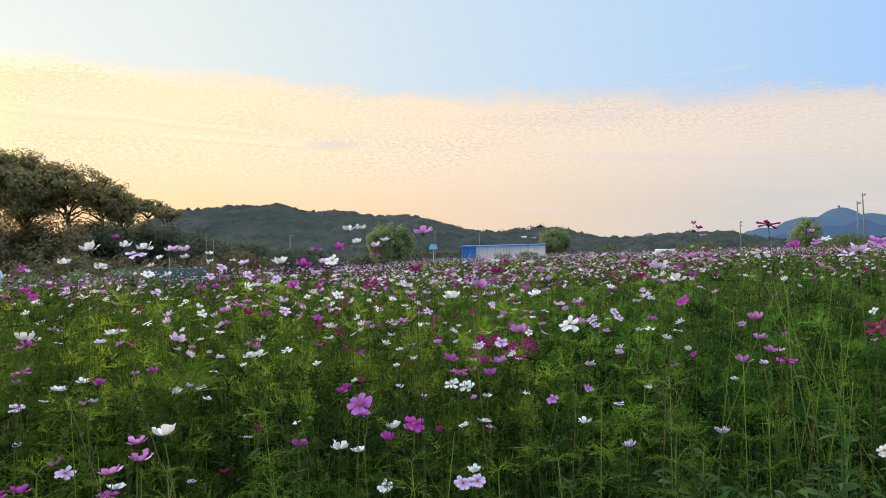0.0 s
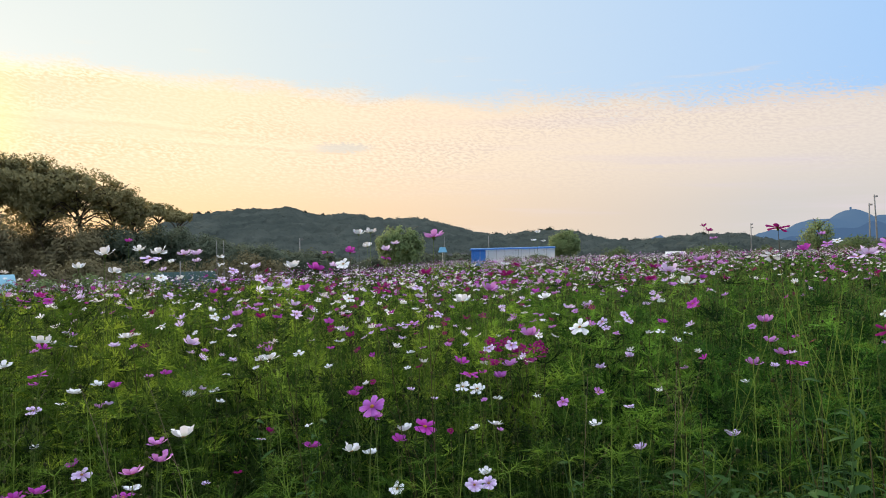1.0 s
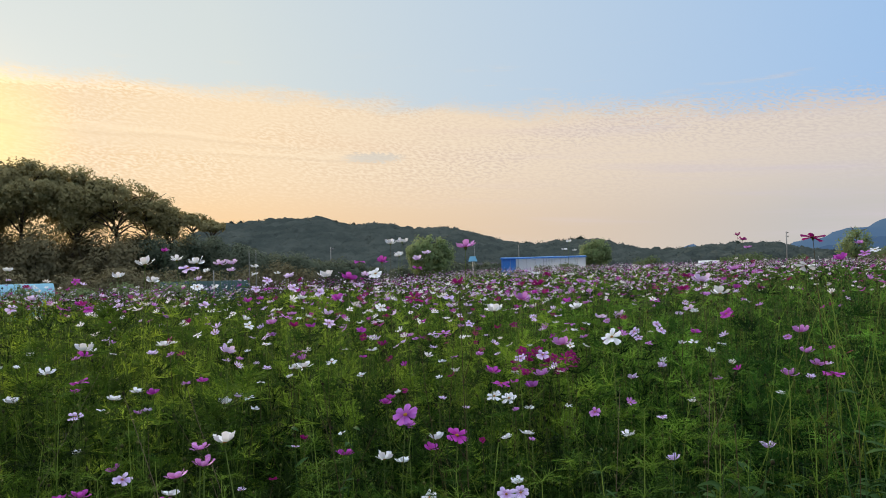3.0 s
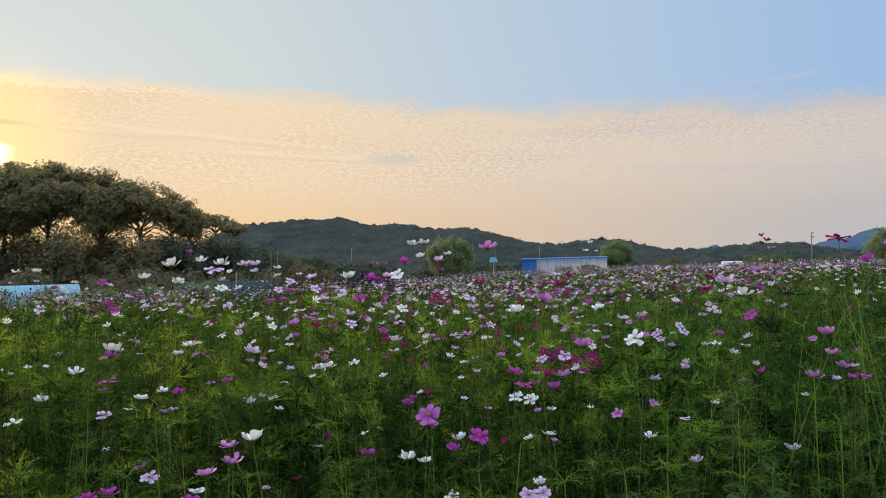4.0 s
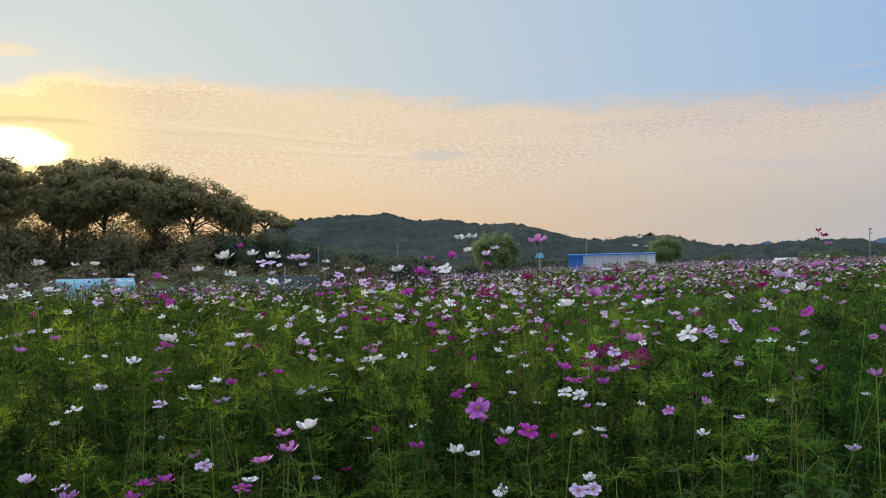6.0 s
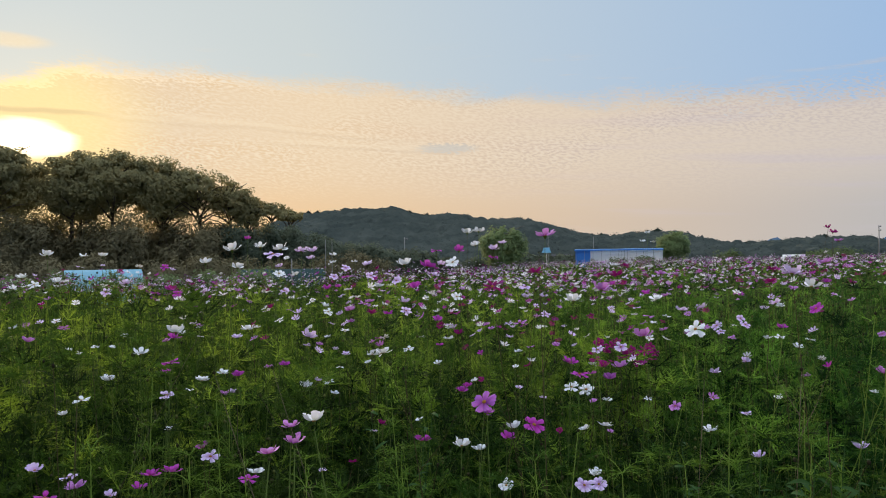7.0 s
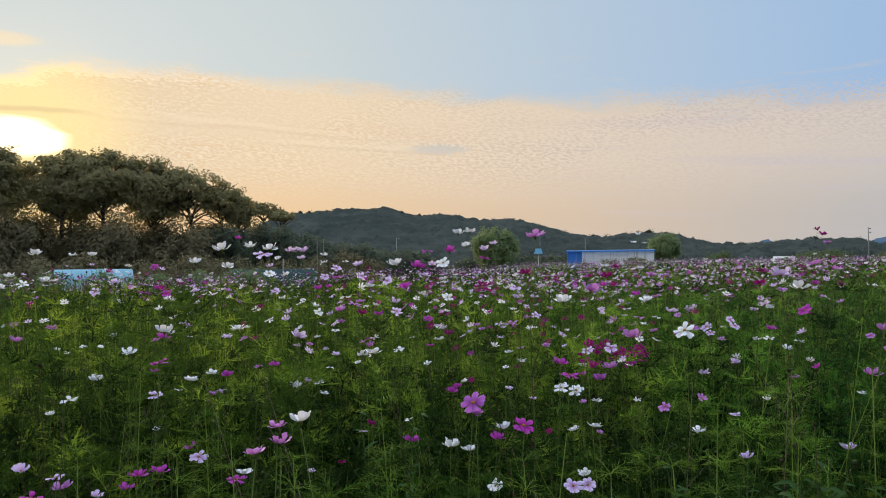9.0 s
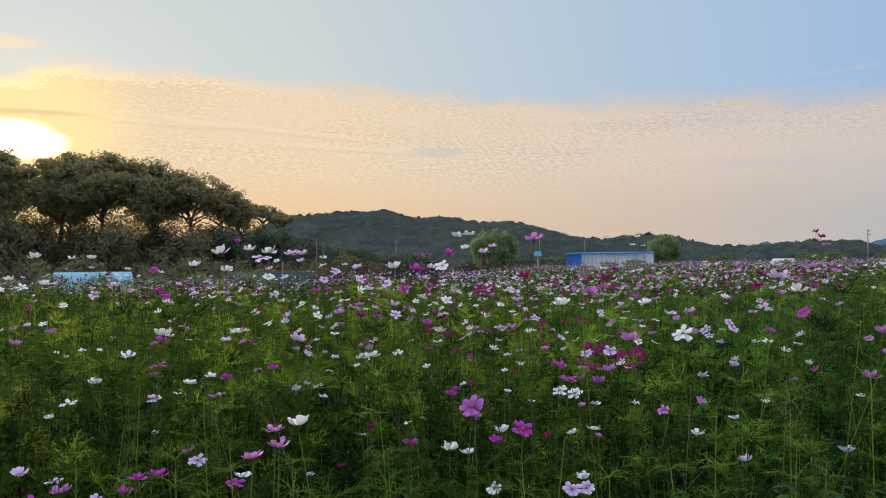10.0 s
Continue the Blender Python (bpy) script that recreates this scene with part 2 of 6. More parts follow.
MAT = {
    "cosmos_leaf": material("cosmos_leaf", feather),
    "leaf_green": material("leaf_green", lambda t: leafy(t, mix(t, each(t), (0.04, 0.10, 0.010), (0.15, 0.22, 0.03)), 0.5)),
    "cosmos_stem": material("cosmos_stem", lambda t: solid(t, mix(t, grain(t, 2.5), (0.055, 0.105, 0.02), (0.10, 0.13, 0.03)), 0.85, spec=0.1)),
    "red_stem": material("red_stem", lambda t: solid(t, mix(t, grain(t, 14.0), (0.045, 0.028, 0.018), (0.07, 0.06, 0.025)), 0.9, spec=0.08)),
    "dry_stem": material("dry_stem", lambda t: solid(t, mix(t, grain(t, 18.0), (0.09, 0.07, 0.04), (0.15, 0.115, 0.065)), 0.8)),
    "green_stem": material("green_stem", lambda t: leafy(t, mix(t, grain(t, 6.0), (0.12, 0.20, 0.028), (0.21, 0.30, 0.05)), 0.3)),
    "weed_leaf": material("weed_leaf", lambda t: leafy(t, mix(t, grain(t, 30.0), mix(t, each(t), (0.012, 0.040, 0.011), (0.032, 0.080, 0.020)), (0.040, 0.092, 0.025)), 0.15, 0.75)),
    "shoot_leaf": material("shoot_leaf", lambda t: leafy(t, mix(t, each(t), (0.045, 0.11, 0.013), (0.13, 0.23, 0.03)), 0.4)),
    "grass_blade": material("grass_blade", foliage((0.15, 0.22, 0.03), (0.24, 0.29, 0.05), (0.30, 0.28, 0.09), 1.2)),
    "white": material("white_petal", petal_look((0.82, 0.81, 0.83), (0.87, 0.86, 0.90), 0.28)),
    "lilac": material("lilac_petal", petal_look((0.60, 0.43, 0.78), (0.75, 0.62, 0.90), 0.35)),
    "pink": material("pink_petal", petal_look((0.44, 0.13, 0.50), (0.56, 0.30, 0.68), 0.35)),
    "magenta": material("magenta_petal", petal_look((0.36, 0.022, 0.31), (0.48, 0.06, 0.46), 0.35)),
    "crimson": material("crimson_petal", petal_look((0.18, 0.006, 0.075), (0.26, 0.012, 0.14))),
    "petal_white": material("petal_white", petal_near((0.50, 0.54, 0.42), (0.74, 0.77, 0.86), (0.86, 0.89, 0.97), 0.24)),
    "petal_lilac": material("petal_lilac", petal_near((0.30, 0.10, 0.36), (0.60, 0.43, 0.80), (0.80, 0.70, 0.95), 0.3)),
    "petal_pink": material("petal_pink", petal_near((0.20, 0.012, 0.16), (0.46, 0.14, 0.52), (0.64, 0.33, 0.76), 0.3)),
    "petal_magenta": material("petal_magenta", petal_near((0.22, 0.008, 0.16), (0.38, 0.022, 0.34), (0.52, 0.10, 0.54), 0.32)),
    "petal_orchid": material("petal_orchid", petal_near((0.14, 0.008, 0.11), (0.33, 0.07, 0.40), (0.50, 0.18, 0.62), 0.3)),
    "petal_crimson": material("petal_crimson", petal_near((0.10, 0.004, 0.04), (0.20, 0.008, 0.10), (0.30, 0.018, 0.18), 0.4)),
    "pollen": material("pollen", lambda t: solid(t, mix(t, grain(t, 400.0), (0.42, 0.19, 0.02), (0.16, 0.06, 0.015)), 0.9)),
    "bud": material("bud", lambda t: solid(t, mix(t, each(t), (0.05, 0.07, 0.016), (0.025, 0.018, 0.012)), 0.85, spec=0.1)),
    "bud_mix": material("bud_mix", lambda t: solid(t, mix(t, island(t), (0.018, 0.016, 0.010), (0.13, 0.15, 0.04)), 0.85, spec=0.1)),
    "soil": material("soil", lambda t: solid(t, mix(t, grain(t, 0.35, 5.0), (0.020, 0.022, 0.012), (0.032, 0.042, 0.018)), 0.95, bump=grain(t, 9.0, 5.0), depth=0.008, spec=0.02)),
    "bark": material("bark", lambda t: solid(t, mix(t, grain(t, 6.0, 4.0, stretch=(1, 1, 0.25)), (0.06, 0.045, 0.033), (0.13, 0.10, 0.075)), 0.9, bump=grain(t, 14.0, 4.0, stretch=(1, 1, 0.2)))),
    "tree_leaf": material("tree_leaf", foliage((0.195, 0.185, 0.095), (0.225, 0.212, 0.11), (0.24, 0.215, 0.11), 0.25, 0.24, (0.42, 0.33, 0.12))),
    "hedge_leaf": material("hedge_leaf", foliage((0.15, 0.135, 0.080), (0.18, 0.16, 0.092), (0.19, 0.165, 0.095), 0.25, 0.2, (0.22, 0.19, 0.10))),
    "thicket_leaf": material("thicket_leaf", foliage((0.075, 0.10, 0.07), (0.105, 0.13, 0.09), (0.12, 0.14, 0.10), 0.25, 0.3)),
    "willow_leaf": material("willow_leaf", foliage((0.16, 0.235, 0.105), (0.22, 0.29, 0.13), (0.24, 0.29, 0.14), 0.5, 0.4)),
    # blue-grey mixed into the wood's green stands in for haze
    "wood_leaf": material("wood_leaf", lambda t: solid(t, mix(t, span(t, grain(t, 0.05, 4.0), 0.36, 0.66), mix(t, grain(t, 0.7, 4.0), (0.036, 0.048, 0.047), (0.054, 0.068, 0.063)), (0.074, 0.088, 0.081)), 1.0, spec=0.0, bump=grain(t, 0.45, 5.0), depth=1.6)),
    "crest_leaf": material("crest_leaf", lambda t: solid(t, mix(t, grain(t, 0.5, 4.0), (0.018, 0.026, 0.022), (0.036, 0.046, 0.036)), 1.0, spec=0.0)),
    "concrete": material("concrete", lambda t: solid(t, mix(t, grain(t, 3.0, 5.0), (0.19, 0.19, 0.185), (0.28, 0.275, 0.265)), 0.9)),
    "steel": material("steel", lambda t: solid(t, mix(t, grain(t, 5.0, 4.0), (0.35, 0.36, 0.37), (0.50, 0.50, 0.50)), 0.5, 0.6)),
    "dull_steel": material("dull_steel", lambda t: solid(t, mix(t, grain(t, 5.0, 4.0), (0.11, 0.11, 0.115), (0.18, 0.18, 0.18)), 0.8, 0.2)),
    "bush_leaf": material("bush_leaf", foliage((0.085, 0.13, 0.055), (0.12, 0.17, 0.07), (0.135, 0.17, 0.075), 0.5, 0.3)),
    "vinyl": material("vinyl", lambda t: leafy(t, mix(t, grain(t, 0.8, 4.0), (0.24, 0.56, 0.74), (0.46, 0.75, 0.86)), 0.4, 0.35)),
    "old_vinyl": material("old_vinyl", lambda t: leafy(t, mix(t, grain(t, 0.7, 4.0), (0.025, 0.06, 0.065), (0.05, 0.10, 0.105)), 0.3, 0.4)),
    "shade_net": material("shade_net", lambda t: solid(t, mix(t, grain(t, 1.2, 4.0), (0.020, 0.024, 0.028), (0.045, 0.050, 0.055)), 0.9)),
    "blue_sheet": material("blue_sheet", lambda t: solid(t, mix(t, grain(t, 0.6, 4.0), (0.03, 0.17, 0.58), (0.06, 0.27, 0.72)), 0.45)),
    "white_vinyl": material("white_vinyl", lambda t: leafy(t, mix(t, grain(t, 0.5, 5.0, stretch=(1, 1, 0.3)), (0.84, 0.86, 0.89), (0.90, 0.91, 0.92)), 0.66, 0.5)),
    "blue_vinyl": material("blue_vinyl", lambda t: leafy(t, mix(t, grain(t, 0.6, 4.0), (0.16, 0.36, 0.74), (0.26, 0.48, 0.82)), 0.6, 0.5, (0.62, 0.78, 0.95))),
    "pale_blue": material("pale_blue", lambda t: leafy(t, mix(t, grain(t, 3.0, 3.0), (0.20, 0.50, 0.72), (0.32, 0.60, 0.78)), 0.4)),
    "white_panel": material("white_panel", lambda t: solid(t, mix(t, grain(t, 0.5, 5.0, stretch=(1, 1, 0.3)), (0.72, 0.74, 0.77), (0.84, 0.84, 0.84)), 0.55)),
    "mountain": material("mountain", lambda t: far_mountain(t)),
}


# ---- helpers for meshes ----
def part(name, bm, mat, parent=None, label="", smooth=False):
    """Links a bmesh as one mesh object, under a thing or a part."""
    me = bpy.data.meshes.new(name)
    bm.to_mesh(me)
    bm.free()
    me.materials.append(mat)
    if smooth:
        me.shade_smooth()
    ob = new(name, me)
    if parent is not None:
        ob.parent = parent
    if label:
        tagged(ob, label)
    return ob


def thing(name, at, label, category, group="", turn=0.0):
    ob = new(name)
    ob.empty_display_size = 0.2
    ob.matrix_world = pose(*at, 0, 0, turn)
    return tagged(ob, label, category, group)


def box(bm, lo, hi):
    v = [bm.verts.new((x, y, z)) for z in (lo[2], hi[2]) for y in (lo[1], hi[1]) for x in (lo[0], hi[0])]
    for f in ((0, 2, 3, 1), (4, 5, 7, 6), (0, 1, 5, 4), (2, 6, 7, 3), (0, 4, 6, 2), (1, 3, 7, 5)):
        bm.faces.new([v[i] for i in f])


def tube(bm, path, radii, sides=6):
    """A tapered tube along a path of points."""
    rings = []
    for i, p in enumerate(path):
        a, b = path[max(i - 1, 0)], path[min(i + 1, len(path) - 1)]
        w = (Vector(b) - Vector(a)).normalized()
        u = w.cross(Vector((0.3, 1, 0.2))).normalized()
        v = w.cross(u)
        rings.append([bm.verts.new(Vector(p) + radii[i] * (math.cos(k * math.tau / sides) * u + math.sin(k * math.tau / sides) * v)) for k in range(sides)])
    for r, s in zip(rings, rings[1:]):
        for k in range(sides):
            bm.faces.new((r[k], r[(k + 1) % sides], s[(k + 1) % sides], s[k]))
    bm.faces.new(rings[0][::-1])
    bm.faces.new(rings[-1])


def mesh_of(name, verts, faces, mat, smooth=False):
    """A mesh object from arrays: verts (n, 3), faces (m, 3) or (m, 4)."""
    verts, faces = np.asarray(verts, np.float32), np.asarray(faces, np.int32)
    me = bpy.data.meshes.new(name)
    k = faces.shape[1]
    me.vertices.add(len(verts))
    me.vertices.foreach_set("co", verts.ravel())
    me.loops.add(faces.size)
    me.loops.foreach_set("vertex_index", faces.ravel())
    me.polygons.add(len(faces))
    me.polygons.foreach_set("loop_start", np.arange(0, faces.size, k, dtype=np.int32))
    me.update(calc_edges=True)
    me.validate()
    me.materials.append(mat)
    if smooth:
        me.shade_smooth()
    return new(name, me)


def unit(v):
    return v / np.maximum(np.linalg.norm(v, axis=-1, keepdims=True), 1e-9)


# ---- ground: one sheet, level in the field, a little lower beyond it ----
def ground_z(x, y):
    x, y = np.asarray(x, float), np.asarray(y, float)
    far = np.clip((np.hypot(x, y) - 12) / 22, 0, 1) * np.clip((0.5 - x) / 11, 0, 1)
    return -0.6 * far * far * (3 - 2 * far) + 0.04 * np.sin(x * 1.3) * np.cos(y * 1.1) * np.exp(-np.hypot(x, y) / 20)


gx = np.concatenate([-np.geomspace(3800, 3, 42), np.linspace(-2.5, 2.5, 11), np.geomspace(3, 3800, 42)])
GX, GY = np.meshgrid(gx, gx, indexing="ij")
n = len(gx)
idx = np.arange(n * n).reshape(n, n)
quads = np.stack([idx[:-1, :-1], idx[1:, :-1], idx[1:, 1:], idx[:-1, 1:]], -1).reshape(-1, 4)
ground = mesh_of("ground", np.stack([GX, GY, ground_z(GX, GY)], -1).reshape(-1, 3), quads, MAT["soil"], True)
tagged(ground, "dark earth and low grass under the flower field", "ground", kind="structure")


# ---- wooded hill ----
HILL = [(-330, 50, 17.0), (-270, 45, 12.5), (-210, 40, 31.9), (-160, 34, 28.6), (-125, 28, 22.0), (-127, 13, 3.4), (-85, 30, 27.9),
        (-40, 34, 22.1), (0, 36, 16.6), (55, 36, 10.7), (90, 34, 11.4), (140, 40, 6.2), (190, 36, 7.5), (230, 36, 8.2), (330, 50, 5.0)]


def hill_z(x, y):
    """Crest near y = 600, falling towards the field and behind."""
    s = x * 600 / np.maximum(y, 200)
    crest = sum(h * np.exp(-((s - c) / w) ** 2) for c, w, h in HILL)
    rise = np.clip((y - 330) / 270, 0, 1)
    rise = rise * rise * (3 - 2 * rise)
    fall = np.clip((900 - y) / 300, 0, 1)
    spur = 5.0 * np.exp(-((y - 430) / 40) ** 2) * (0.5 + 0.5 * np.sin(x * 0.035 + 1.0)) * np.clip((60 - x) / 160, 0, 1)
    return crest * rise * fall + spur - 0.6 + 0.2 * rise


def crowns(x, y, cell, seed):
    """Rounded crowns side by side: distance to the nearest of jittered grid points."""
    q = np.random.default_rng(seed)
    jx, jy, jh = q.uniform(0.1, 0.9, (64, 64)), q.uniform(0.1, 0.9, (64, 64)), q.uniform(0.45, 1.3, (64, 64))
    cx, cy = np.floor(x / cell).astype(int), np.floor(y / cell).astype(int)
    best = np.zeros_like(x)
    for a in (-1, 0, 1):
        for b in (-1, 0, 1):
            k = ((cx + a) % 64, (cy + b) % 64)
            d2 = ((cx + a + jx[k]) * cell - x) ** 2 + ((cy + b + jy[k]) * cell - y) ** 2
            best = np.maximum(best, jh[k] * np.sqrt(np.clip(1 - d2 / (0.66 * cell) ** 2, 0, 1)))
    return best


hx, hy = np.meshgrid(np.linspace(-460, 380, 330), np.concatenate([np.linspace(330, 612, 110), np.linspace(625, 900, 10)]), indexing="ij")
hz = hill_z(hx, hy) + (3.4 * crowns(hx, hy, 8.5, 1) + 1.8 * crowns(hx, hy, 5.0, 2) + 1.1 * crowns(hx, hy, 15.0, 3)) * (hy < 615) * np.clip((hy - 332) / 22, 0, 1)
n0, n1 = hx.shape
idx = np.arange(n0 * n1).reshape(n0, n1)
quads = np.stack([idx[:-1, :-1], idx[1:, :-1], idx[1:, 1:], idx[:-1, 1:]], -1).reshape(-1, 4)
hill = mesh_of("hill", np.stack([hx, hy, hz], -1).reshape(-1, 3), quads, MAT["wood_leaf"], True)
tagged(hill, "low wooded hill with dark green slopes in evening shade", "hill", kind="structure")


def blob_template(seed):
    bm = bmesh.new()
    bmesh.ops.create_icosphere(bm, subdivisions=1, radius=1.0)
    for v in bm.verts:
        v.co *= 0.85 + 0.45 * noise.noise(v.co * 1.6 + Vector((seed * 7.0, 0, 0)))
    bm.verts.ensure_lookup_table()
    vs = np.array([v.co[:] for v in bm.verts])
    fs = np.array([[v.index for v in f.verts] for f in bm.faces])
    bm.free()
    return vs, fs


def leaf_tris(rng, centres, size, out=None):
    """One ragged kite round each centre, turned at random or, where given, lying roughly across the way out of its clump."""
    m = len(centres)
    u = unit(rng.normal(size=(m, 3)))
    v = unit(np.cross(u, rng.normal(size=(m, 3)) if out is None else out + rng.normal(0, 0.35, (m, 3))))
    if out is not None:
        u = unit(np.cross(v, out + rng.normal(0, 0.35, (m, 3))))
    s = size * rng.uniform(0.6, 1.4, (m, 1))
    return np.stack([centres - u * s, centres + v * s * 0.55, centres + u * s, centres - v * s * 0.5], 1)


def woods(name, rng, count, place, size, label, mat, leaves=26):
    """Many far crowns in one object: a lumpy core with ragged leaf tufts."""
    temps = [blob_template(k) for k in range(5)]
    V, Fc, base = [], [], 0
    tufts = []
    for _ in range(count):
        x, y, z = place(rng)
        r = size * float(np.clip(rng.lognormal(-0.15, 0.38), 0.4, 2.0))
        h = r * rng.uniform(0.55, 0.95)
        vs, fs = temps[rng.integers(5)]
        a = rng.uniform(0, math.tau)
        rotm = np.array([[math.cos(a), -math.sin(a), 0], [math.sin(a), math.cos(a), 0], [0, 0, 1]])
        V.append((vs @ rotm.T) * [r * 0.9, r * 0.9, h * 0.9] + [x, y, z + h * 0.6])
        Fc.append(fs + base)
        base += len(vs)
        d = unit(rng.normal(size=(leaves, 3)) + [0, -0.3, 0.5])
        tufts.append(leaf_tris(rng, d * [r, r, h] * rng.uniform(0.8, 1.08, (leaves, 1)) + [x, y, z + h * 0.6], r * 0.12))
    tv = np.concatenate(tufts).reshape(-1, 3)
    tq = np.arange(len(tv)).reshape(-1, 4)
    tf = np.concatenate([tq[:, [0, 1, 2]], tq[:, [0, 2, 3]]]) + base
    ob = mesh_of(name, np.concatenate(V + [tv]), np.concatenate(Fc + [tf]), mat)
    ob.data.shade_smooth()
    return tagged(ob, label, "woods", kind="stuff")


rng = np.random.default_rng(5)


def on_crest(r):
    y = r.uniform(585, 610)
    x = r.uniform(-0.6, 0.45) * y
    return x, y, float(hill_z(x, y)) + 2.4


woods("crest_woods", rng, 560, on_crest, 2.3, "line of ragged tree crowns along the hill crest", MAT["crest_leaf"], 26)

# leaf tufts of the crowns all over the slope
qx, qy = rng.uniform(-0.56, 0.46, 16000), 345 + 245 * rng.uniform(0, 1, 16000) ** 1.5
qx = qx * qy
qz = hill_z(qx, qy) + 3.4 * crowns(qx, qy, 8.5, 1) + 1.8 * crowns(qx, qy, 5.0, 2) + 1.1 * crowns(qx, qy, 15.0, 3) + rng.uniform(-0.3, 0.4, 16000)
tv = leaf_tris(rng, np.stack([qx, qy, qz], -1), 0.8, np.array([0.0, -1.2, 1.6])).reshape(-1, 3)
tq = np.arange(len(tv)).reshape(-1, 4)
tagged(mesh_of("slope_leaves", tv, np.concatenate([tq[:, [0, 1, 2]], tq[:, [0, 2, 3]]]), MAT["wood_leaf"]), "ragged dark green leaf tufts over the wooded slope", "woods", kind="stuff")



# ---- far blue mountains ----
MOUNTS = [(1392, 75, 132), (1260, 130, 104), (1120, 110, 74), (1400, 260, 98), (1500, 55, 108), (1590, 110, 116), (712, 34, 70), (1850, 260, 120)]
mx, my = np.meshgrid(np.linspace(500, 2300, 150), np.linspace(2500, 3300, 24), indexing="ij")
mz = np.zeros_like(mx)
for c, w, h in MOUNTS:
    mz = mz + (h * np.exp(-((mx - c) / w) ** 2)) ** 3
mz = np.cbrt(mz)
mz *= np.exp(-((my - 2650) / 240) ** 2)
jag = np.array([[noise.noise(Vector((a * 0.012, b * 0.012, 0))) * 9 + noise.noise(Vector((a * 0.05, b * 0.05, 3))) * 4 for b in my[0]] for a in mx[:, 0]])
mz = mz + jag * np.clip(mz / 40, 0, 1) - 4
n0, n1 = mx.shape
idx = np.arange(n0 * n1).reshape(n0, n1)
quads = np.stack([idx[:-1, :-1], idx[1:, :-1], idx[1:, 1:], idx[:-1, 1:]], -1).reshape(-1, 4)
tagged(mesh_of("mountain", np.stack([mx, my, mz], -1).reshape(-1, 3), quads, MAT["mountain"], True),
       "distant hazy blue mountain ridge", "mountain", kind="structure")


mast = thing("summit_tower", (1391, 2650, 141), "tiny round lookout tower on the far summit", "tower")
bm = bmesh.new()
tube(bm, [(0, 0, -8), (0, 0, 4), (0, 0, 4.5), (0, 0, 8), (0, 0, 10)], [3.2, 3, 4, 4, 1.0], 10)
# carries the same painted haze glow as the mountain
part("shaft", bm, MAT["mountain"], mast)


# ---- trees ----
def tree(at, height, crown_r, crown_low, label, seed, leaf="tree_leaf", leaves=6000, size=0.2, droop=0.0, limbs=9, category="tree", name="tree", group="", flat=1.0, skirt=0):
    """Tapered trunk with limbs, and a crown of many small leaf tufts gathered in clumps."""
    r = np.random.default_rng(seed)
    root = thing(name, (at[0], at[1], float(ground_z(at[0], at[1])) + at[2]), label, category, group)
    top = height * 0.8
    path = [Vector((0, 0, -0.3))]
    for k in range(1, 6):
        path.append(Vector((r.normal() * 0.03 * height * k / 5, r.normal() * 0.03 * height * k / 5, top * k / 5)))
    bm = bmesh.new()
    r0 = 0.018 * height + 0.03
    tube(bm, path, [r0 * (1 - 0.15 * k) for k in range(6)], 7)
    tips = []
    for k in range(limbs):
        f = crown_low * 0.8 / height + (0.78 - crown_low * 0.8 / height) * r.uniform(0, 1)
        i = min(int(f / 0.8 * 5), 4)
        s = path[i].lerp(path[i + 1], f / 0.8 * 5 - i)
        a = k * 2.4 + r.uniform(-0.4, 0.4)
        reach = crown_r * r.uniform(0.5, 0.8)
        e = s + Vector((math.cos(a) * reach, math.sin(a) * reach, height * r.uniform(0.06, 0.2)))
        mid = s.lerp(e, 0.5) + Vector((0, 0, height * 0.03))
        tube(bm, [s, mid, e], [r0 * 0.4, r0 * 0.25, r0 * 0.08], 5)
        tips.append(e)
    part("trunk", bm, MAT["bark"], root, smooth=True)
    # clumps fill an egg-shaped crown, more of them outside
    clumps = 130
    d = unit(r.normal(size=(clumps, 3)))
    rad = r.uniform(0.25, 1.0, (clumps, 1)) ** 0.6
    half = (height - crown_low) / 2
    cc = d * rad * [crown_r * 0.85, crown_r * 0.85, half * 0.82] + [0, 0, crown_low + half]
    cc[:, 2] = np.where(cc[:, 2] < crown_low + half, crown_low + half + (cc[:, 2] - crown_low - half) * flat, cc[:, 2])
    cr = r.uniform(0.10, 0.21, clumps) * min(crown_r, half * 1.4)
    which = r.integers(0, clumps, leaves)
    ways = unit(r.normal(size=(leaves, 3)))
    p = cc[which] + ways * (r.uniform(0, 1, (leaves, 1)) ** 0.18) * cr[which][:, None] * [1.15, 1.15, 0.85]
    if skirt:
        a = r.uniform(0, math.tau, skirt)
        d = crown_r * np.sqrt(r.uniform(0.02, 1, skirt))
        low = np.stack([np.cos(a) * d, np.sin(a) * d, r.uniform(height * 0.38, crown_low + half * 0.7, skirt)], 1)
        knots = low[:max(6, skirt // 70)]
        low = knots[r.integers(0, len(knots), skirt)] + r.normal(0, 0.5, (skirt, 3)) * [1.3, 1.3, 0.8]
        p, ways = np.concatenate([p, low]), np.concatenate([ways, unit(r.normal(size=(skirt, 3)))])
    if droop:
        p[:, 2] -= droop * r.uniform(0, 1, len(p)) * (np.hypot(p[:, 0], p[:, 1]) / crown_r)
        p[:, 2] = np.maximum(p[:, 2], 0.2)
    # leaves lie across the way out of the crown, a little across that of their clump
    ways = unit(ways * 0.45 + unit((p - [0, 0, crown_low + half * 0.6]) / [crown_r, crown_r, half]))
    inner = np.linalg.norm((p - [0, 0, crown_low + half]) / [crown_r, crown_r, half], axis=1) < 0.86
    q = leaf_tris(r, p, np.where(inner & (np.arange(len(p)) < leaves), size * 1.3, size)[:, None], ways)
    v = q.reshape(-1, 3)
    f = np.arange(len(v)).reshape(-1, 4)
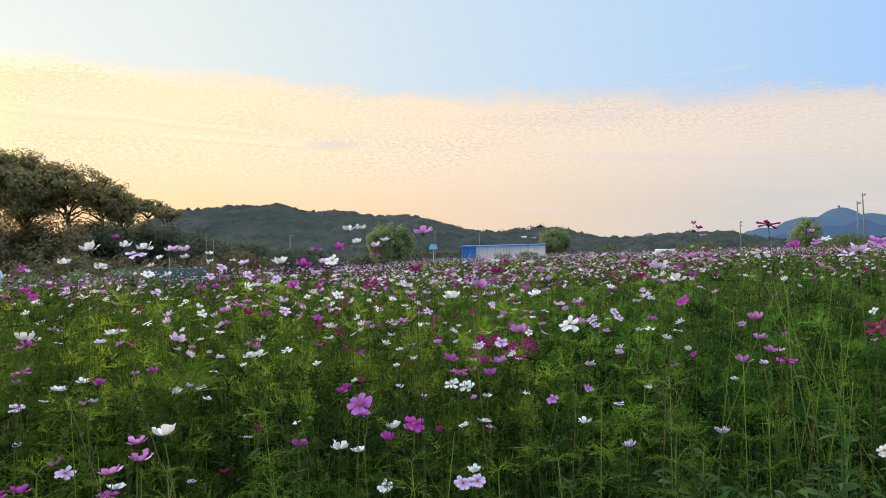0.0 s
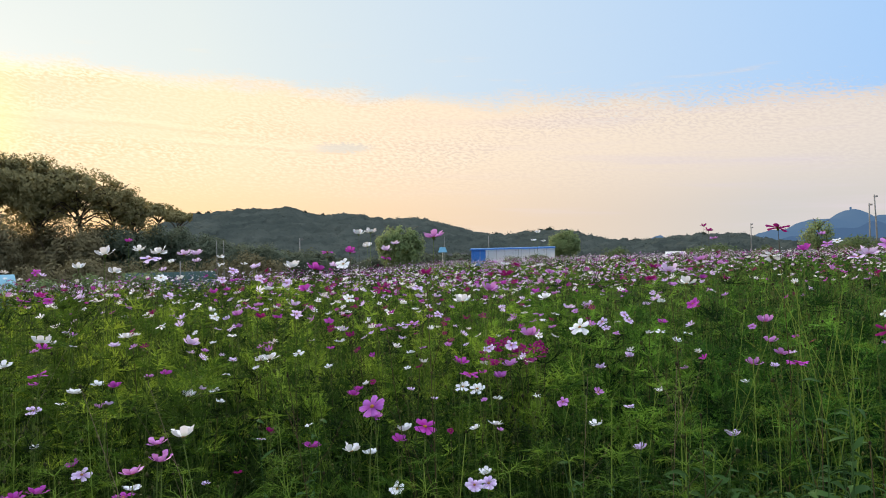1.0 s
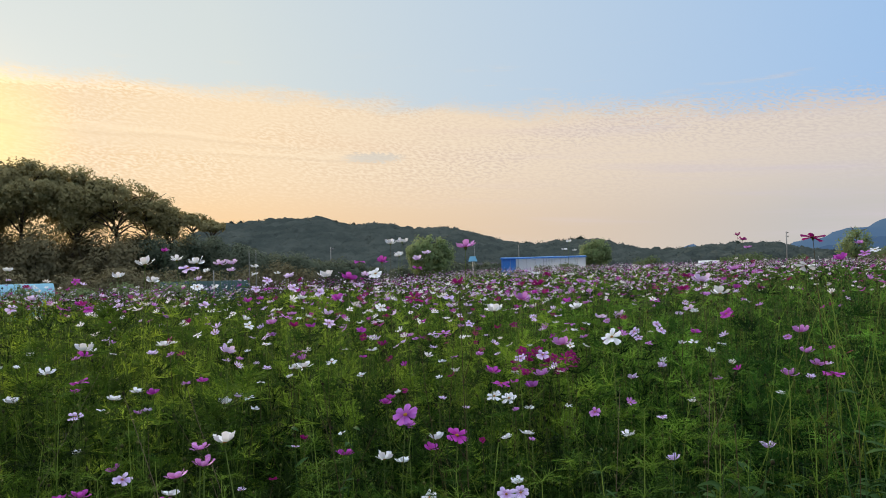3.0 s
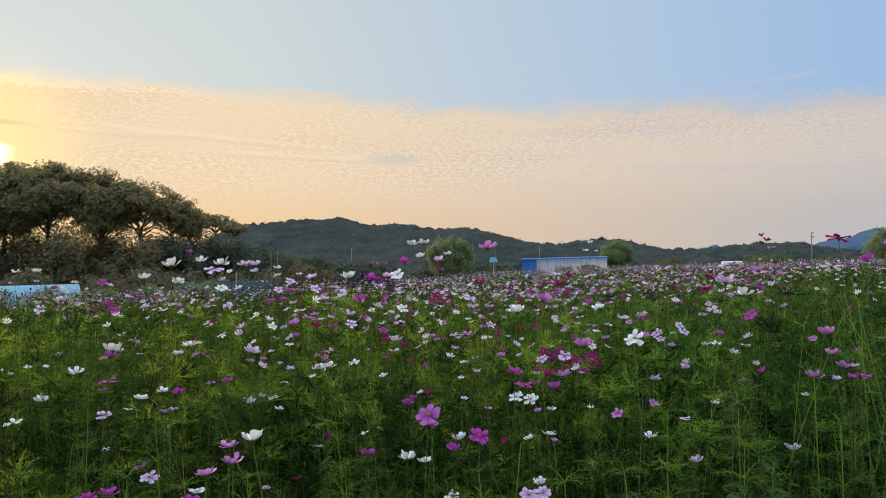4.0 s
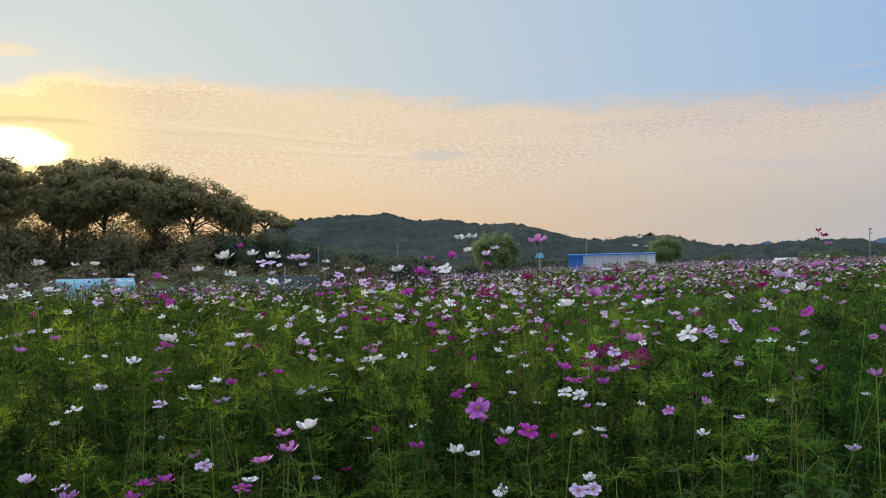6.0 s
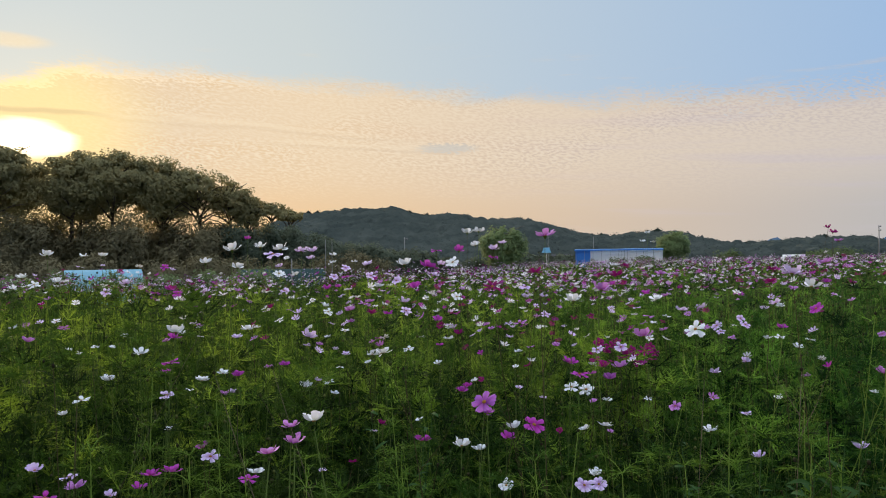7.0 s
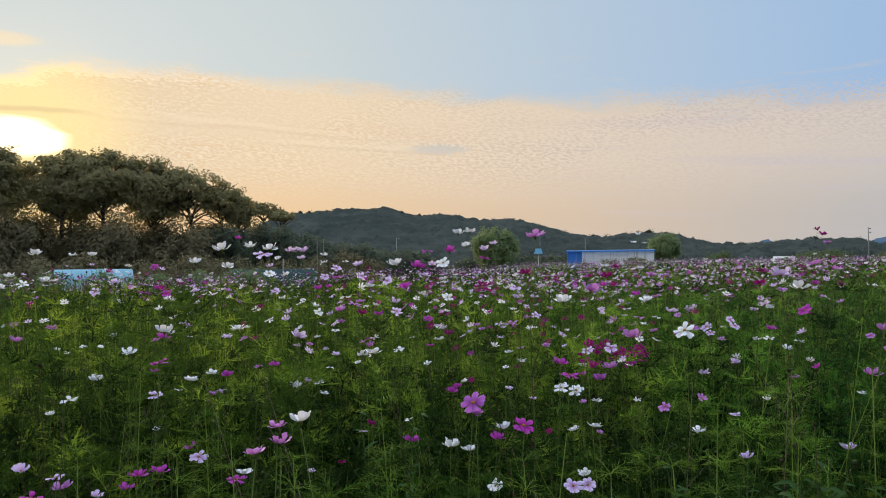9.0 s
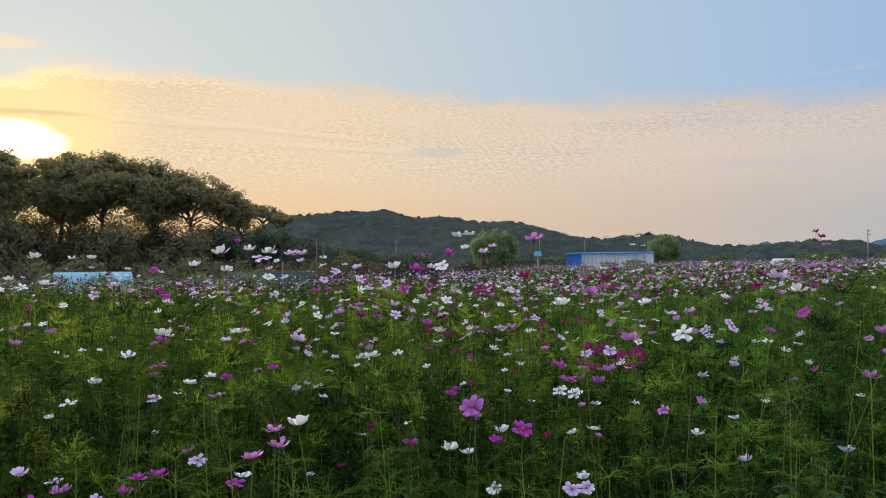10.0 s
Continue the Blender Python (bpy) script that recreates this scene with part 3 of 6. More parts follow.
    ob = mesh_of("crown", v, np.concatenate([f[:, [0, 1, 2]], f[:, [0, 2, 3]]]), MAT[leaf])
    ob.parent = root
    return root


GROVE = "tall tree of the dark grove against the sunset"
for k, (x, y, h, cr) in enumerate([(-68, 66, 15.8, 5.8), (-61, 71, 15.4, 5.4), (-56, 68, 15.2, 5.4), (-51.5, 75, 15.4, 5.2),
                                   (-47.5, 76, 15.3, 5.0), (-43.5, 79, 14.7, 4.8), (-39.8, 80, 13.5, 4.8), (-36.9, 82, 12.0, 3.6),
                                   (-35.0, 83, 10.2, 2.2), (-55.5, 82, 15.0, 5.2), (-74, 72, 15, 5.8), (-63, 79, 15.2, 5.4), (-46, 84, 14.2, 4.8)]):
    thin = k in (6, 7, 8)
    tree((x, y, 0), h, cr, h * (0.60 if thin else (0.50, 0.43, 0.55, 0.46, 0.54, 0.48)[k % 6]), GROVE, 20 + k, leaves=6000 if thin else 17000, size=0.12 if thin else 0.135, limbs=24 if thin else 14, group="grove trees", skirt=650 if thin else 3200 if x < -50 else 2000)
for k, (x, y, h, cr) in enumerate([(-38.6, 93, 10.9, 2.8), (-36.2, 94, 10.4, 2.6), (-33.4, 92, 9.3, 2.2)]):
    tree((x, y, 0), h, cr, h * 0.76, "small flat-crowned tree beside the grove", 40 + k, leaves=1500, size=0.15, flat=0.6, group="small trees")


def bush(at, h, r, label, seed, leaf="hedge_leaf", leaves=2600, size=0.16, name="bush", group="hedge bushes"):
    g = np.random.default_rng(seed)
    root = thing(name, (at[0], at[1], float(ground_z(at[0], at[1]))), label, "bush", group)
    bm = bmesh.new()
    for k in range(6):
        a = k * 1.05
        e = Vector((math.cos(a) * r * 0.5, math.sin(a) * r * 0.5, h * 0.7))
        tube(bm, [Vector((0, 0, -0.2)), e * 0.5 + Vector((0, 0, h * 0.1)), e], [0.07, 0.05, 0.02], 5)
    part("trunk", bm, MAT["bark"], root)
    m = 26
    c = unit(g.normal(size=(m, 3))) * g.uniform(0.2, 1, (m, 1)) ** 0.5 * [r * 0.8, r * 0.8, h * 0.36] + [0, 0, h * 0.5]
    w = g.integers(0, m, leaves)
    ways = unit(g.normal(size=(leaves, 3)))
    p = c[w] + ways * g.uniform(0, 1, (leaves, 1)) ** 0.3 * np.minimum(r, h) * 0.36
    ways = unit(ways * 0.45 + unit((p - [0, 0, h * 0.4]) / [r, r, h * 0.5]))
    p[:, 2] = np.maximum(p[:, 2], 0.1)
    v = leaf_tris(g, p, size, ways).reshape(-1, 3)
    f = np.arange(len(v)).reshape(-1, 4)
    ob = mesh_of("leaves", v, np.concatenate([f[:, [0, 1, 2]], f[:, [0, 2, 3]]]), MAT[leaf])
    ob.parent = root
    return root


g = np.random.default_rng(8)
for k in range(30):
    t = k / 29
    x, y = -80 + 60 * t + g.normal() * 1.0, 56 + 34 * t + g.normal() * 2.0
    bush((x, y), 7.9 - 0.1 * t - 4.2 * min(max((t - 0.80) / 0.18, 0), 1) + g.uniform(-0.4, 0.5), 3.4, "dense dark bush in the hedge below the grove", 100 + k, "hedge_leaf" if t < 0.72 else "thicket_leaf", leaves=5500, size=0.165)
for k in range(18):
    t = k / 17
    bush((-80 + 58 * t + g.normal() * 0.8, 61 + 34 * t + g.normal()), 7.3 - 0.3 * t - 3.4 * min(max((t - 0.78) / 0.2, 0), 1) + g.uniform(-0.4, 0.4), 3.6, "dense dark bush in the hedge below the grove", 250 + k, "hedge_leaf" if t < 0.72 else "thicket_leaf", leaves=2300, size=0.27)
for k in range(12):
    t = k / 11
    bush((-26 + 30 * t + g.normal() * 2, 100 + 30 * t + g.normal() * 5), 2.5 + 1.3 * (1 - t) + g.uniform(-0.6, 0.8), 3.6, "dark rounded bush on the far side of the field", 140 + k, "thicket_leaf", leaves=2000, size=0.26)

tree((-7.6, 110, 0), 8.0, 4.1, 0.8, "round pale green willow at the far edge of the field", 60, "willow_leaf", 9000, 0.16, 1.6, name="willow", group="willows")
tree((27.2, 184, 0), 9.3, 4.6, 0.8, "round green willow behind the white and blue shed", 61, "willow_leaf", 8000, 0.2, 1.6, name="willow", group="willows")
tree((47.6, 99, 0), 6.6, 2.6, 1.2, "slender pale willow beside the far poles", 62, "willow_leaf", 2400, 0.12, 1.4, name="willow", group="willows")
tree((57.0, 92, 0), 6.3, 2.8, 1.0, "dark green tree at the far edge of the field", 63, "hedge_leaf", 4000, 0.18)
for k, (x, y, h, r) in enumerate([(25.1, 117, 3.2, 2.2), (31.0, 95, 2.6, 2.4), (42.5, 80, 3.2, 2.2), (34.5, 84, 2.5, 1.5), (46.5, 84, 3.0, 2.2),
                                  (17.0, 150, 2.6, 2.2), (12.0, 152, 2.2, 2.0), (38.5, 108, 3.0, 2.5), (51, 101, 3.4, 2.4)]):
    bush((x, y), h, r, "light green bush at the far edge of the field", 170 + k, "bush_leaf", 1500, 0.15, group="field bushes")


# ---- sheds, greenhouses, poles ----
def pole(at, h, label, arms=2, lean=0.0, r=0.15, mat="concrete", name="utility_pole", group="utility poles"):
    root = thing(name, (at[0], at[1], float(ground_z(at[0], at[1]))), label, "pole", group)
    bm = bmesh.new()
    tube(bm, [(0, 0, -0.3), (lean * 0.5, 0, h * 0.5), (lean, 0, h)], [r, r * 0.85, r * 0.65], 10)
    part("shaft", bm, MAT[mat], root, smooth=True)
    for k in range(arms):
        z = h - 0.35 - 0.9 * k
        bm = bmesh.new()
        box(bm, (lean - 0.12, -0.06, z - 0.05), (lean + 0.52, 0.06, z + 0.05))
        arm = part("crossarm", bm, MAT["dull_steel"], root, "grey steel crossarm")
        for s in (0.28, 0.46):
            bm = bmesh.new()
            tube(bm, [(lean + s, 0, z + 0.05), (lean + s, 0, z + 0.12), (lean + s, 0, z + 0.25)], [0.04, 0.09, 0.05], 8)
            part("insulator", bm, MAT["concrete"], arm)
    return root


pole((67.4, 122.7), 9.1, "slim grey concrete utility pole beyond the field", 1)
pole((68.5, 122.4), 10.4, "tall grey concrete utility pole beyond the field", 1, -0.4)
pole((73.3, 186.1), 8.8, "grey utility pole with short crossarms beyond the field", 2)
pole((-23.7, 117.6), 6.2, "thin grey pole before the hill", 1, r=0.1)
pole((9.7, 199.8), 7.6, "thin grey pole behind the shed", 0, r=0.1)
for x, y, h in ((-17.9, 57.3, 4.1), (-17.4, 57.4, 4.1), (-10.2, 28.2, 2.35), (-0.9, 90, 4.6)):
    pole((x, y), h, "thin dull grey steel post at the edge of the field", 0, r=0.03, mat="concrete", name="steel_post", group="steel posts")


def greenhouse(at, length, width, h, turn, mat, label):
    """Arched tunnel: a plastic skin with thickness over steel hoops, end walls and a door."""
    root = thing("greenhouse", (at[0], at[1], float(ground_z(at[0], at[1])) - 0.05), label, "greenhouse", "greenhouses", turn)
    seg = 14
    arc = [(-math.cos(math.pi * k / seg) * width / 2, (math.sin(math.pi * k / seg) ** 0.7) * h) for k in range(seg + 1)]
    bm = bmesh.new()
    cols = 10
    for off in (0.0, -0.03):
        vs = [[bm.verts.new((length * (i / cols - 0.5), a * (1 + off / width), max(b + off, 0))) for a, b in arc] for i in range(cols + 1)]
        for i in range(cols):
            for k in range(seg):
                f = (vs[i][k], vs[i][k + 1], vs[i + 1][k + 1], vs[i + 1][k])
                bm.faces.new(f if off else f[::-1])
    part("skin", bm, MAT[mat], root, smooth=True)
    for i in range(cols + 1):
        bm = bmesh.new()
        tube(bm, [(length * (i / cols - 0.5), a * 0.975, b * 0.975) for a, b in arc], [0.022] * (seg + 1), 5)
        part("hoop", bm, MAT[mat], root)
    for s in (-1, 1):
        bm = bmesh.new()
        x = s * length / 2
        vs = [bm.verts.new((x, a * 0.98, b * 0.98)) for a, b in arc]
        ws = [bm.verts.new((x - s * 0.05, a * 0.98, b * 0.98)) for a, b in arc]
        bm.faces.new(vs)
        bm.faces.new(ws[::-1])
        part("end_wall", bm, MAT[mat], root)
    return root


for k in range(9):
    x, y = -29.5 + k * 1.6 + g.normal() * 0.3, 35.5 + k * 0.9 + g.normal() * 0.4
    bush((x, y), 0.98 - float(ground_z(x, y)) + g.uniform(0.15, 0.5), 1.3, "low green weeds along the edge of the field", 190 + k, "willow_leaf", 1700, 0.09, group="weeds along the field edge")
for k in range(13):
    bush((-41 + k * 2.1 + g.normal() * 0.5, 47 + k * 1.5 + g.normal() * 0.8), 2.9 + g.uniform(-0.5, 0.5), 2.2, "dark low thicket behind the greenhouses", 210 + k, leaves=3200, size=0.11, group="thicket bushes")
for k, (x, h) in enumerate([(3.1, 1.75), (5.5, 1.6), (6.8, 1.8), (8.2, 1.6), (9.8, 1.5), (0.6, 1.3)]):
    bush((x, 65.5), h + 0.3 - float(ground_z(x, 65.5)), 0.8, "wispy green weeds at the far edge of the field", 230 + k, "thicket_leaf", 900, 0.07, group="weeds along the field edge")
bush((41.5, 141), 2.0, 1.9, "light green bush at the far edge of the field", 240, "bush_leaf", 1500, 0.15, group="field bushes")
greenhouse((-26.2, 40.8), 4.1, 2.6, 2.05, 35, "vinyl", "pale blue plastic tunnel greenhouse beyond the flowers")
greenhouse((-18.9, 50.5), 5.6, 4.0, 1.9, 24, "old_vinyl", "low dull teal plastic tunnel greenhouse beyond the flowers")


greenhouse((42.3, 144.0), 3.6, 3.2, 2.2, -16, "white_panel", "small pale plastic tunnel greenhouse far across the field")


def shed():
    """Long shed of thin white sheet on a frame, with a blue roof edge and a blue gable end."""
    root = thing("shed", (4.3, 169.5, float(ground_z(4.3, 169.5))), "long white sheet-clad shed with bright blue roof and end", "shed", turn=-5)
    L, D, h0 = 18.6, 7.0, 3.75
    bm = bmesh.new()
    v = [bm.verts.new(p) for p in ((-0.05, 0, 0), (-0.05, D, 0), (-0.05, D, h0 + 0.1), (-0.05, D / 2, h0 + 0.22), (-0.05, 0, h0), (0.05, 0, 0), (0.05, D, 0), (0.05, D, h0 + 0.1), (0.05, D / 2, h0 + 0.22), (0.05, 0, h0))]
    bm.faces.new(v[:5][::-1]), bm.faces.new(v[5:])
    for a in range(5):
        bm.faces.new((v[a], v[(a + 1) % 5], v[5 + (a + 1) % 5], v[5 + a]))
    part("end_wall", bm, MAT["blue_sheet"], root, "bright blue sheet-metal end")
    n = 30
    w = (L - 0.2) / n
    for y in (0.0, D):
        for i in range(n):
            bm = bmesh.new()
            x = 0.1 + i * w
            bulge = 0.05 if i % 2 else 0.0
            box(bm, (x + 0.03, y - 0.03 - bulge, 0.02), (x + w - 0.03, y + 0.03 - bulge, h0 - 0.05 + 0.02 * (i / n)))
            part("panel", bm, MAT["blue_sheet" if i < 5 else "white_vinyl"], root)
    for i in range(0, n + 1, 3):
        bm = bmesh.new()
        tube(bm, [(0.1 + i * w, 0.12, 0), (0.1 + i * w, 0.12, h0)], [0.06, 0.06], 6)
        part("post", bm, MAT["steel"], root)
    for y0, y1, z0, z1, mat in ((-0.35, D / 2, h0, h0 + 0.28, "blue_vinyl"), (D / 2, D + 0.3, h0 + 0.28, h0 + 0.1, "blue_vinyl")):
        bm = bmesh.new()
        q = [bm.verts.new((x, y, z + k)) for k in (0, 0.06) for x, y, z in ((-0.3, y0, z0), (L + 0.1, y0, z0), (L + 0.1, y1, z1), (-0.3, y1, z1))]
        for f in ((3, 2, 1, 0), (4, 5, 6, 7), (0, 1, 5, 4), (1, 2, 6, 5), (2, 3, 7, 6), (3, 0, 4, 7)):
            bm.faces.new([q[k] for k in f])
        part("roof", bm, MAT[mat], root)
    bm = bmesh.new()
    box(bm, (-0.3, -0.42, h0 - 0.12), (L + 0.1, -0.36, h0 + 0.14))
    part("fascia", bm, MAT["blue_sheet"], root, "bright blue roof edge")
    return root


shed()
net = thing("shade_house", (-8.0, 165, float(ground_z(-8.0, 165))), "long low shade house under black net", "shade house")
bm = bmesh.new()
v = [bm.verts.new(p) for p in ((0, 0, 0), (11.6, 0, 0), (11.6, 5, 0), (0, 5, 0), (0.2, 0.1, 2.9), (11.5, 0.1, 3.1), (11.5, 4.9, 3.1), (0.2, 4.9, 2.9), (0.3, 2.5, 3.4), (11.4, 2.5, 3.6))]
for q in ((0, 1, 5, 4), (2, 3, 7, 6), (4, 5, 9, 8), (6, 7, 8, 9), (3, 0, 4, 8, 7), (1, 2, 6, 9, 5)):
    bm.faces.new([v[i] for i in q])
part("net_cover", bm, MAT["shade_net"], net)
for i in range(7):
    bm = bmesh.new()
    tube(bm, [(0.3 + i * 1.85, -0.06, 0), (0.3 + i * 1.85, -0.06, 2.95)], [0.05, 0.05], 6)
    part("post", bm, MAT["steel"], net)

kiosk = thing("field_marker", (-0.75, 60, 0), "small faded blue canopy on a thin post among the flowers", "marker")
bm = bmesh.new()
tube(bm, [(0, 0, 0), (0, 0, 2.35)], [0.03, 0.03], 6)
part("post", bm, MAT["steel"], kiosk)
bm = bmesh.new()
b0 = [bm.verts.new((sx * 0.36, sy * 0.36, 2.22)) for sx, sy in ((-1, -1), (1, -1), (1, 1), (-1, 1))]
b1 = [bm.verts.new((sx * 0.22, sy * 0.22, 2.62)) for sx, sy in ((-1, -1), (1, -1), (1, 1), (-1, 1))]
bm.faces.new(b0[::-1]), bm.faces.new(b1)
for i in range(4):
    bm.faces.new((b0[i], b0[(i + 1) % 4], b1[(i + 1) % 4], b1[i]))
part("canopy", bm, MAT["pale_blue"], kiosk)


# ---- the flower field: feathery foliage ----
def canopy(x, y):
    """Height of the leaf canopy: low by the path, waist-high and more further in."""
    d = np.hypot(x, y)
    h = 0.62 + 0.64 * np.clip((d - 1.8) / 3.4, 0, 1) - 0.04 * np.clip((d - 6) / 6, 0, 1) + 0.06 * np.clip((d - 14) / 20, 0, 1) + 0.14 * np.clip(x / 10, 0, 1)
    return h + 0.10 * np.sin(x * 0.9 + 0.6 * np.sin(y * 0.7)) * np.cos(y * 0.8) + 0.05 * np.sin(x * 3.1 + y * 2.3)


def in_field(x, y):
    """The field's outline: wide ahead, ending nearer on the side of the grove."""
    d = np.hypot(x, y)
    end = 62 - 34 * np.clip((-x - 1) / 12, 0, 1)
    return (y > 0.75) & (d < end)


def scatter(r, count, d0, d1, a0=-46.0, a1=40.0):
    """Even random places in a ring sector in front of the path."""
    d = np.sqrt(r.uniform(d0 * d0, d1 * d1, count))
    a = np.radians(r.uniform(a0, a1, count))
    x, y = d * np.sin(a), d * np.cos(a)
    k = in_field(x, y)
    return x[k], y[k]


def feathery(name, seed, d0, d1, per_m2, tufts, leaves, pairs, length, width, stem_r, label, a0=-46.0, a1=40.0, tall=1.0, deep=0.0):
    """Cosmos plants joined: three-sided stems and branches with tufts of leaves divided into fine threads."""
    r = np.random.default_rng(seed)
    area = math.radians(a1 - a0) / 2 * (d1 * d1 - d0 * d0)
    x, y = scatter(r, int(area * per_m2), d0, d1, a0, a1)
    n = len(x)
    h = canopy(x, y) * (r.uniform(0.60, 1.10, n) if d0 > 2 else r.uniform(0.48, 1.16, n)) * tall
    lean = r.normal(0, 0.10, (n, 2))
    z0 = ground_z(x, y)
    root = np.stack([x, y, z0], 1)
    tip = np.stack([x + lean[:, 0] * h, y + lean[:, 1] * h, z0 + h], 1)
    # shade painted into the tone: dark by the path and at the sides
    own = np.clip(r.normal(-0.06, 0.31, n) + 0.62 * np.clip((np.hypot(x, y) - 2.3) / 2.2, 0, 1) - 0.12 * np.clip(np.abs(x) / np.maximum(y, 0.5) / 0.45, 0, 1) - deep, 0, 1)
    V, Fs, T, base = [], [], [], 0
    # tufts sit on short branches along the upper stem
    m = n * tufts
    who = np.repeat(np.arange(n), tufts)
    f = 1 - 0.70 * r.uniform(0, 1, m) ** 0.9
    node = root[who] + (tip - root)[who] * f[:, None]
    a = r.uniform(0, math.tau, m)
    reach = r.uniform(0.01, 0.15, m) * np.where(f > 0.9, 0.3, 1.0)
    heart = node + np.stack([np.cos(a) * reach, np.sin(a) * reach, reach * r.uniform(0.3, 1.1, m)], 1)
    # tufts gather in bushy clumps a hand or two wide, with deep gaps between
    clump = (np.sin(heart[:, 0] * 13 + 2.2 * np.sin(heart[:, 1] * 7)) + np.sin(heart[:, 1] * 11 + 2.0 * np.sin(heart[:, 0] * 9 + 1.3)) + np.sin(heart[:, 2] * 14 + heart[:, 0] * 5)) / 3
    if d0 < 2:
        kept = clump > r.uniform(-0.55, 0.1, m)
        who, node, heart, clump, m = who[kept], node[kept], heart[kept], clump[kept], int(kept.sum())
    # lit clumps and dark gaps between them are put into the tone too
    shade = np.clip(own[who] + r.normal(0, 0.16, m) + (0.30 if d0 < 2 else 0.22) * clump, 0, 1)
    if stem_r:
        ang = np.arange(3) * math.tau / 3
        ring = np.stack([np.cos(ang), np.sin(ang), np.zeros(3)], 1)
        for p, q, w0, w1, tn in ((root, tip, stem_r, stem_r * 0.45, np.clip(own + (0.14 if deep < 0.3 else 0.0), 0, 1)), (node - [0, 0, 0.02], heart, stem_r * 0.5, stem_r * 0.3, shade)):
            k = len(p)
            V.append(np.concatenate([p[:, None] + ring * w0, q[:, None] + ring * w1], 1).reshape(-1, 3))
            t = np.array([[0, 1, 4], [0, 4, 3], [1, 2, 5], [1, 5, 4], [2, 0, 3], [2, 3, 5]])
            Fs.append(((np.arange(k) * 6)[:, None, None] + t).reshape(-1, 3) + base)
            T.append(np.repeat(tn, 6))
            base += k * 6
    m2 = m * leaves
    w2 = np.repeat(np.arange(m), leaves)
    b, sh = heart[w2], np.clip(shade[w2] + r.normal(0, 0.06, m2), 0, 1)
    turn, lift = r.uniform(0, math.tau, m2), r.uniform(-0.1, 1.25, m2)
    u = np.stack([np.cos(turn) * np.cos(lift), np.sin(turn) * np.cos(lift), np.sin(lift)], 1)
    L = length * r.uniform(0.55, 1.4, m2)
    side_ = unit(np.cross(u, [0, 0, 1.0]) + r.normal(0, 0.3, (m2, 3)))

    def thread(p, d, ln, w):
        nonlocal base
        k = unit(np.cross(d, r.normal(size=d.shape))) * (w / 2)
        V.append(np.stack([p - k, p + k, p + d * ln[:, None]], 1).reshape(-1, 3))
        Fs.append(np.arange(len(p) * 3).reshape(-1, 3) + base)
        T.append(np.repeat(sh, 3))
        base += len(p) * 3

    width = (width * np.clip(np.hypot(b[:, 0], b[:, 1]) / 3.3, 0.45, 1.15))[:, None] if d0 < 2 else width
    thread(b, u, L, width * 1.1)
    for k in range(pairs):
        q = b + u * (L * (0.3 + 0.6 * k / pairs))[:, None]
        for s in (-1, 1):
            d = unit(u * 0.8 + side_ * s * 0.7 + r.normal(0, 0.2, (m2, 3)))
            thread(q, d, L * (0.62 - 0.30 * k / pairs) * r.uniform(0.7, 1.2, m2), width)
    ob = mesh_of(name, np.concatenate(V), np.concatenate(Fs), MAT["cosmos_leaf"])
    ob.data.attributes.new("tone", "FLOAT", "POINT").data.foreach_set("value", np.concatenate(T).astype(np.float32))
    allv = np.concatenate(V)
    # 0 towards the sun, 1 away: bearing for the painted side light
    shade_side = np.clip(0.5 + 1.1 * allv[:, 0] / np.maximum(allv[:, 1], 0.5) + 0.15 * np.sin(allv[:, 0] * 2.1 + allv[:, 1]), 0, 1)
    ob.data.attributes.new("shade_side", "FLOAT", "POINT").data.foreach_set("value", shade_side.astype(np.float32))
    return tagged(ob, label, "foliage", kind="stuff")


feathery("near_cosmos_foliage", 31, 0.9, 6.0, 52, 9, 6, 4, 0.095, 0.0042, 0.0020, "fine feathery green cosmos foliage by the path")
# low layer coloured near black, shade put into its tone
feathery("lower_cosmos_foliage", 36, 0.9, 5.0, 120, 5, 4, 2, 0.12, 0.009, 0.003, "foliage low between the cosmos stems, coloured dark as in shade", tall=0.66, deep=0.6)
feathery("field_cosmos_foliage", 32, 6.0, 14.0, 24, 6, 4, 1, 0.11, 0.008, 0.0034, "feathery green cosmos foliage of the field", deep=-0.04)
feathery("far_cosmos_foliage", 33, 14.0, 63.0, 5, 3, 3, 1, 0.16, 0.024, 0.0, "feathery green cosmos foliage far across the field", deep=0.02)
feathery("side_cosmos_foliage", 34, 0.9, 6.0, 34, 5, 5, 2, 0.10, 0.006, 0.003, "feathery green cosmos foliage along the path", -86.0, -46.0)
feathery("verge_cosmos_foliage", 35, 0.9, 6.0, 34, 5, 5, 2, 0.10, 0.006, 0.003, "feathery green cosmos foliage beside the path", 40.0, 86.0)


